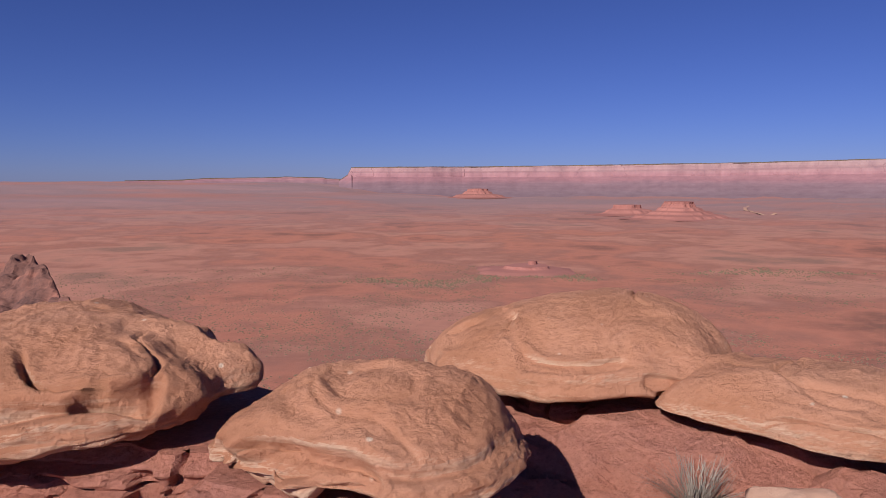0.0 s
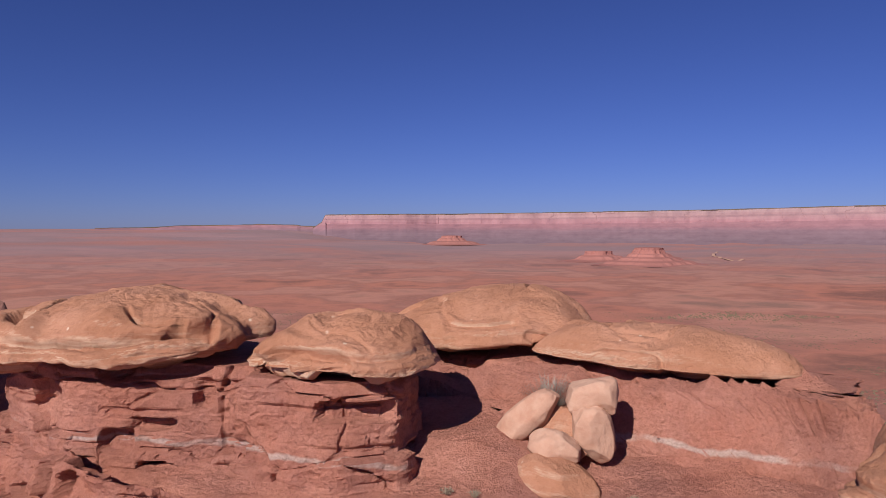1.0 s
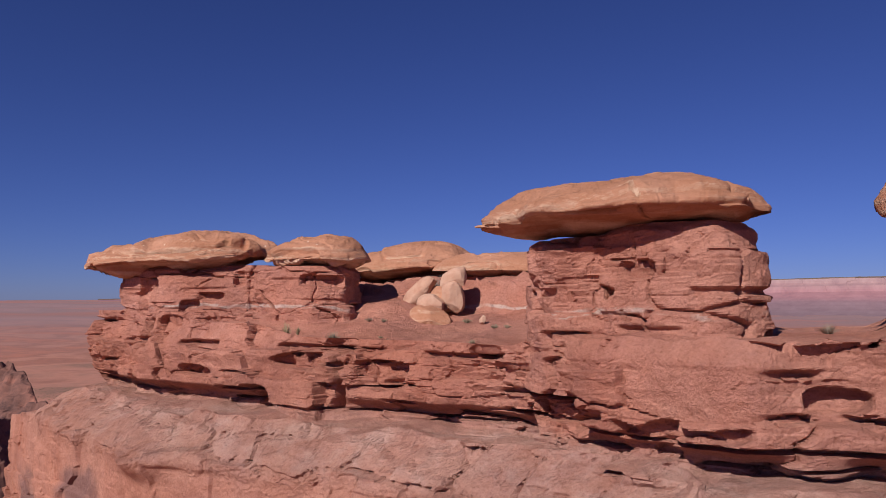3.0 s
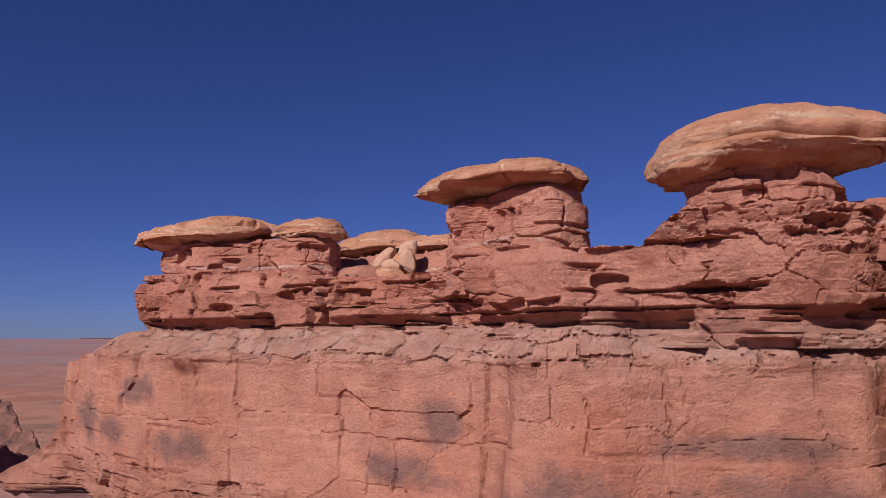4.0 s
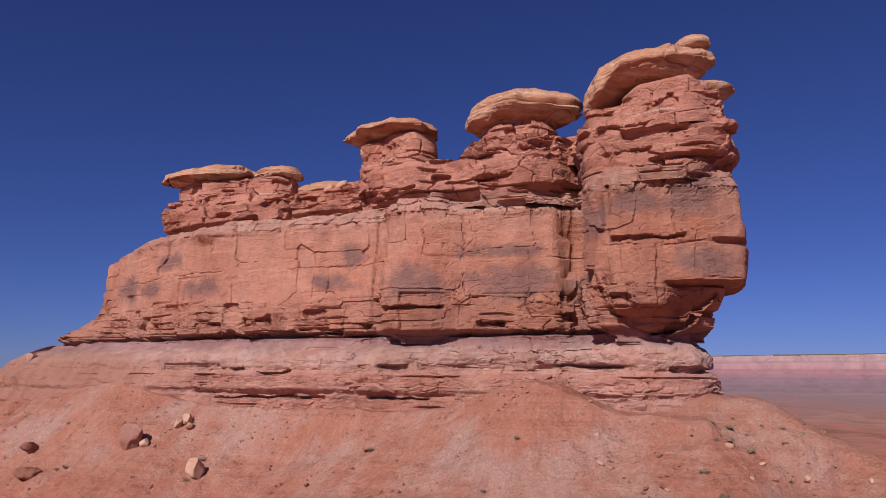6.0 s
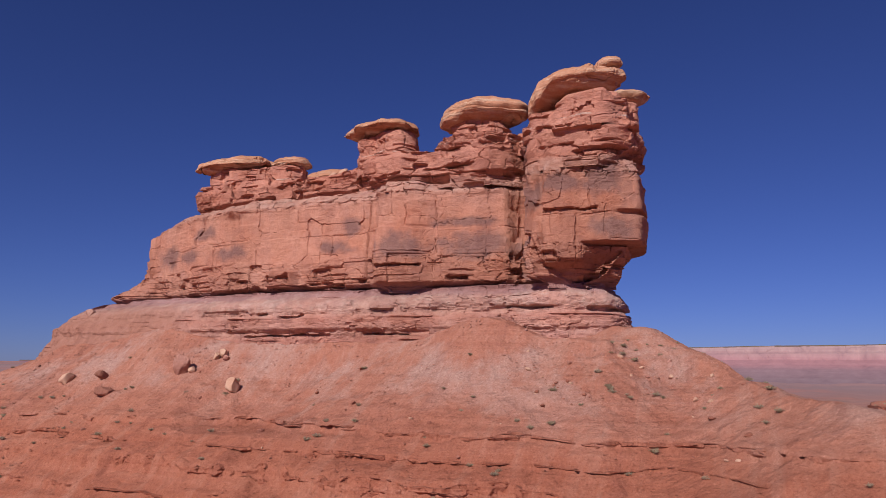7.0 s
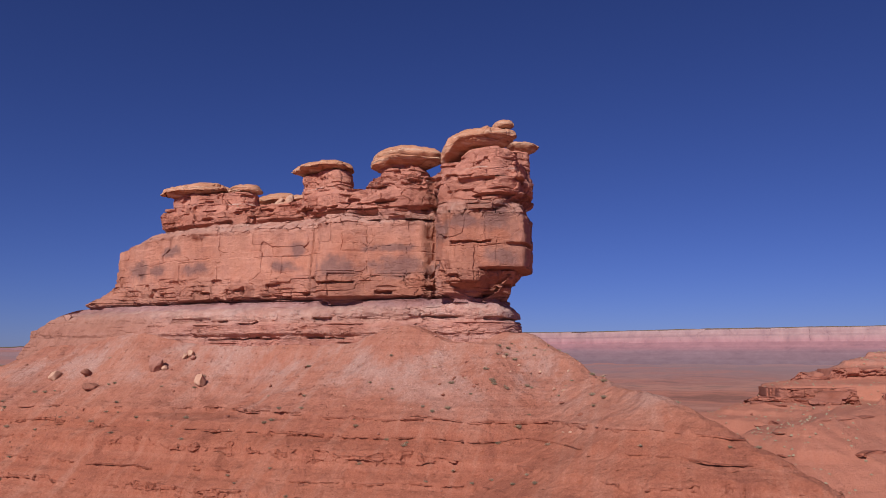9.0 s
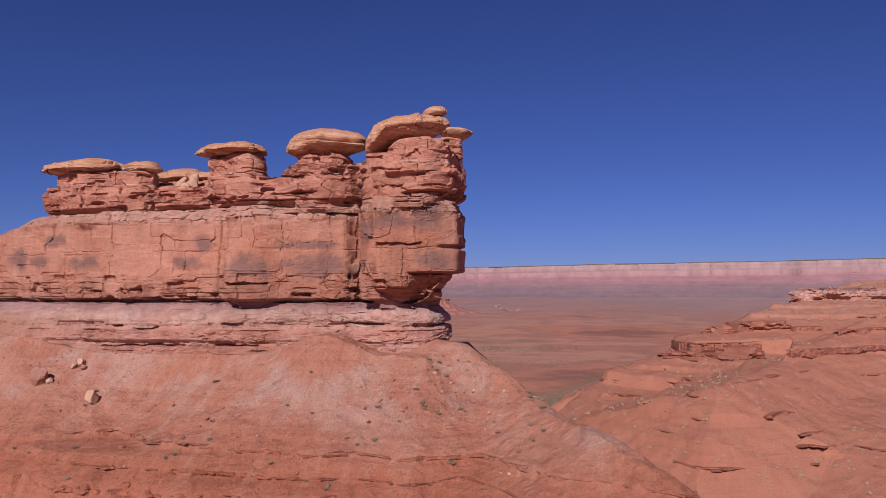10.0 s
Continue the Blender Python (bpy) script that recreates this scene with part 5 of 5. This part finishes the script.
rng2 = np.random.default_rng(9)
ru, rv = rng2.uniform(-40, 60, 9000), -2.5 - 20 * rng2.random(9000) ** 1.6
dense = fbm(ru * 0.12, rv * 0.12, 0, 4, 145) + 0.35 * smooth(-9, -3, rv) + 0.3 * smooth(24, 30, ru) * smooth(-10, -6, rv)
keep = dense > 0.02
ru, rv = ru[keep], rv[keep]
rz = land(ru[None], rv[None])[0]
size = 0.03 + 0.10 * rng2.random(len(ru)) ** 3
tagged(clumps("rubble", np.stack([ru, rv, rz - 0.02], -1), size, RED, 12), "loose red rubble strewn over the talus slope", "stone", kind="stuff")
wb = np.radians(rng2.uniform(-9, 34, 2600))
wd = 700 + 70 * fbm(wb * 9, 0, 0, 4, 147) + 16 * rng2.normal(size=2600) + 160 * smooth(0.1, 0.5, wb)
wx, wy = np.sin(wb) * wd, np.cos(wb) * wd
keep = fbm(wx * 0.01, wy * 0.01, 0, 3, 148) > -0.1
wx, wy = wx[keep], wy[keep]
wu, wv = wx * cc - wy * ss, wx * ss + wy * cc
wz = land(wu[None], wv[None])[0]
tagged(clumps("wash_scrub", np.stack([wu, wv, wz - 0.1], -1), rng2.uniform(0.6, 1.6, len(wu)), BRUSH, 13), "dark brush lining a dry wash on the plain", "shrub", kind="stuff")

pick = np.random.default_rng(21)
row, col = pick.integers(30, SU.shape[0] - 30, 5000), pick.integers(20, SU.shape[1] - 20, 5000)
keep = fbm(SU[row, col] * 0.04, SV[row, col] * 0.04, 0, 3, 160) > -0.1
row, col = row[keep], col[keep]
tagged(clumps("hill_scrub", np.stack([SU[row, col], SV[row, col], SZ[row, col] - 0.05], -1), pick.uniform(0.2, 0.55, len(row)), SAGE, 14), "grey-green scrub dotted over the hillside", "shrub", kind="stuff")
cu, cv = pick.uniform(-4.5, 6, 900), pick.uniform(4, 14, 900)
keep = fbm(cu * 0.5, cv * 0.5, 0, 3, 161) > -0.05
cu, cv = cu[keep], cv[keep]
tagged(clumps("pebbles", np.stack([cu, cv, terrace(cu, cv) - 0.01], -1), 0.02 + 0.07 * pick.random(len(cu)) ** 3, RED, 15), "red pebbles strewn over the sandy terrace", "stone", kind="stuff")

# ---- distance ----
def far_wall(name, az, dist, ztop, zfoot, zbase, seed, label, skirt=420, rough=1.0, notches=()):
    """A long cliff far away with a talus skirt, along bearings az (degrees)."""
    n = len(az)
    a = np.radians(az)
    rows = [(0.0, "base"), (0.35, "base"), (0.7, "base"), (1.0, "foot")] + [(1 + k / 12, "face") for k in range(1, 13)] + [(2.1, "top"), (2.6, "top")]
    P = []
    s = np.cumsum(np.hypot(np.gradient(np.sin(a) * dist), np.gradient(np.cos(a) * dist)))
    alcove = 130 * fbm(s * 0.0016, 0, 0, 5, seed, 0.55) + 30 * (ridged(s * 0.004, 0, 1, 2, seed + 3) - 0.6)
    alcove = alcove * rough
    calm = alcove.copy()
    for at, wd, deep in notches:
        alcove = alcove + deep * smooth(wd * 1.5, 0, np.abs(az - at))
    for w, kind in rows:
        if kind in ("base", "foot"):
            d = dist - skirt * (1 - w) + calm * w + 25 * w * (1 - w) * 4 * fbm(s * 0.01, w, 0, 3, seed + 5)
            z = zbase + (zfoot - zbase) * w ** 1.25
        elif kind == "face":
            f = w - 1
            st, _, _ = cells(s, f * 300 + 0 * s, 90.0, 260.0, seed + 7, lip=-0.2)
            d = dist + alcove + 22 * f + 4 * st * rough + 22 * smooth(0.48, 0.52, f)
            z = zfoot + (ztop - zfoot) * f + 0 * s
        else:
            d = dist + alcove + 120 + 900 * (w - 2.1)
            z = ztop + 2 + 4 * fbm(s * 0.004, w, 0, 3, seed + 9)
        P.append(np.stack([np.sin(a) * d, np.cos(a) * d, z + 0 * a], -1))
    v = np.stack(P, 0).reshape(-1, 3)
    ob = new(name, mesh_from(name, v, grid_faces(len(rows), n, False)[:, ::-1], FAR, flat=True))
    rim = []
    for k, (back, up) in enumerate(((0, -1), (0, 4), (40, 5), (120, 1))):
        d = dist + alcove + 44 + back
        rim.append(np.stack([np.sin(a) * d, np.cos(a) * d, ztop + up + (1.6 * fbm(s * 0.02, k, 0, 3, seed + 12) if up > 2 else 0)], -1))
    part("rim_scrub", mesh_from("rim_scrub", np.stack(rim, 0).reshape(-1, 3), grid_faces(4, n, False)[:, ::-1], BRUSH, flat=True), ob, "dark line of brush along the rim")
    return tagged(ob, label, "mesa", kind="structure")


az = np.linspace(-8.3, 66, 1600)
top = np.interp(az, [-8.3, -7.6, -7.3, 3, 19, 32, 50, 66], [96, 130, 174, 178, 190, 205, 211, 213])
foot = top - np.interp(az, [-8.3, -7.6, -7.2, 19, 66], [2, 8, 52, 66, 80])
near = np.interp(az, [-8.3, -6.8, -5, 66], [4300, 4200, 4150, 4150])
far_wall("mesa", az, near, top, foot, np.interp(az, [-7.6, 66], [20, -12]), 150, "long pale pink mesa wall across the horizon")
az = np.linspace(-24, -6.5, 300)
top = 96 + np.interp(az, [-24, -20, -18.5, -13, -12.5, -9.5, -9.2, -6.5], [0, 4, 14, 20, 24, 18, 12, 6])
far_wall("distant_mesa", az, 4600 + 0 * az, top, top - 14, 30 + 0 * az, 170, "low distant mesa tinted mauve for haze", 200, 0.4)


def red_butte(c, r, tall, seed, label, levels=5, squash=1.0, turn=0):
    n, rows = 160, 60
    ph = np.linspace(0, 2 * math.pi, n, endpoint=False)[None, :]
    t = np.linspace(0, 1, rows)[:, None]
    q = t * levels
    st = (np.floor(q) + smooth(0.55, 1.0, q - np.floor(q))) / levels
    rad = r * (0.30 + 0.95 * (1 - t) ** 2.2) * smooth(1.0, 0.97, t) * (1 + 0.25 * fbm(np.cos(ph) * 1.2, np.sin(ph) * 1.2, t * 0.8, 3, seed) + 0.08 * fbm(np.cos(ph) * 5, np.sin(ph) * 5, t * 4, 3, seed + 2))
    z = tall * (0.45 * t + 0.55 * st) - 2
    v = np.stack([rad * np.cos(ph), squash * rad * np.sin(ph), z + 0 * ph], -1).reshape(-1, 3)
    ob = new("red_butte", mesh_from("red_butte", v, grid_faces(rows, n, True), CLAY, flat=True))
    ob.matrix_world = pose(*c, 0, 0, turn)
    return tagged(ob, label, "butte", "buttes on the plain")


def clay(nt, bsdf):
    pos = place(nt)
    bands = noise_node(nt, place(nt, (0.004, 0.004, 0.16)), 1.0, 5, 0.6)
    grain = noise_node(nt, pos, 0.08, 6, 0.65)
    # clay reds dulled in the colour towards distance haze
    col = ramp(nt, bands, (0.35, (0.27, 0.112, 0.098)), (0.65, (0.33, 0.140, 0.122)))
    col = mix(nt, span(nt, grain, 0.4, 0.7, 0, 0.5), col, (0.35, 0.145, 0.12))
    bsdf.inputs["Roughness"].default_value = 1.0
    nt.links.new(col, bsdf.inputs["Base Color"])


CLAY = material("hazed_red_clay", clay)


def on_plain(bearing, dist):
    x, y = math.sin(radians(bearing)) * dist, math.cos(radians(bearing)) * dist
    c, s = math.cos(-TURN_UV), math.sin(-TURN_UV)
    return x, y, ground_at(x * c - y * s, x * s + y * c)


red_butte(on_plain(18.3, 1950), 120, 46, 181, "stepped red clay butte on the desert plain", 5, 0.8)
red_butte(on_plain(14.5, 2150), 120, 30, 182, "low red clay mound beside a stepped butte", 2, 0.7)
red_butte(on_plain(2.8, 3500), 150, 46, 183, "cone-shaped red butte before the mesa", 3, 0.8)
red_butte(on_plain(6.9, 780), 85, 9, 184, "low spread-out red clay mound", 2, 0.8)
red_butte(on_plain(7.2, 790), 16, 13, 185, "small red knob on a clay mound", 2, 1.0)


# ---- the rocky ridge beyond the left end ----
def shaded_rock(nt, bsdf):
    pos = place(nt)
    # dark stops paint in the shaded flank, the red one is bare rock
    col = ramp(nt, noise_node(nt, pos, 0.09, 6, 0.65), (0.35, (0.085, 0.045, 0.042)), (0.55, (0.16, 0.075, 0.062)), (0.7, (0.30, 0.125, 0.095)))
    col = mix(nt, span(nt, noise_node(nt, pos, 0.8, 6, 0.7), 0.4, 0.7, 0, 0.5), col, (0.24, 0.115, 0.092))
    bsdf.inputs["Roughness"].default_value = 0.95
    nt.links.new(col, bsdf.inputs["Base Color"])


SHADED_ROCK = material("shade_darkened_red_rock", shaded_rock)



def rocky_ridge():
    n, m = 150, 190
    X, Y = np.meshgrid(np.linspace(-80, 55, n), np.linspace(-90, 90, m))
    q, k = line_distance(X, Y, [(-34, -90), (2, -30), (10, 4), (-14, 40), (-60, 90)])
    crest = np.interp(k, [0, 1, 2, 3, 4], [70, 66, 56, 66, 78])
    side = np.where(X > np.interp(Y, [-90, -30, 4, 40, 90], [-34, 2, 10, -14, -60]), 2.6, 0.5)
    h = crest - q * side + 7 * fbm(X * 0.05, Y * 0.05, 0, 4, 190) + 9 * (ridged(X * 0.04, Y * 0.04, 0, 3, 191) - 0.6)
    h = np.floor(h / 5) * 5 * 0.5 + h * 0.5 + 2.5 * smooth(0.6, 1, h / 5 - np.floor(h / 5)) + 1.2 * fbm(X * 0.3, Y * 0.3, 0, 3, 192)
    v = np.stack([X, Y, np.maximum(h, -8)], -1).reshape(-1, 3)
    ob = new("rocky_ridge", mesh_from("rocky_ridge", v, grid_faces(m, n, False), SHADED_ROCK, flat=True))
    ob.matrix_world = pose(-168, 300, -20)
    tagged(ob, "dark red rocky ridge half in shade on the plain", "ridge")


rocky_ridge()


def dirt_road():
    t = np.linspace(0, 1, 120)
    bearing = np.radians(22.2 + 2.6 * t + 0.5 * np.sin(t * 9))
    dist = 2900 - 700 * t + 140 * np.sin(t * 7)
    x, y = np.sin(bearing) * dist, np.cos(bearing) * dist
    c, s = math.cos(-TURN_UV), math.sin(-TURN_UV)
    z = land((x * c - y * s)[None], (x * s + y * c)[None])[0] + 1.5
    dx, dy = np.gradient(x), np.gradient(y)
    n = np.hypot(dx, dy)
    w = 5.0
    rows = [np.stack([x + k * w * dy / n, y - k * w * dx / n, z + (0 if abs(k) == 1 else 0.3)], -1) for k in (-1, 0, 1)]
    ob = new("dirt_road", mesh_from("dirt_road", np.stack(rows, 0).reshape(-1, 3), grid_faces(3, len(t), False), PALE))
    tagged(ob, "pale winding dirt road far out on the plain", "road", kind="structure")


dirt_road()
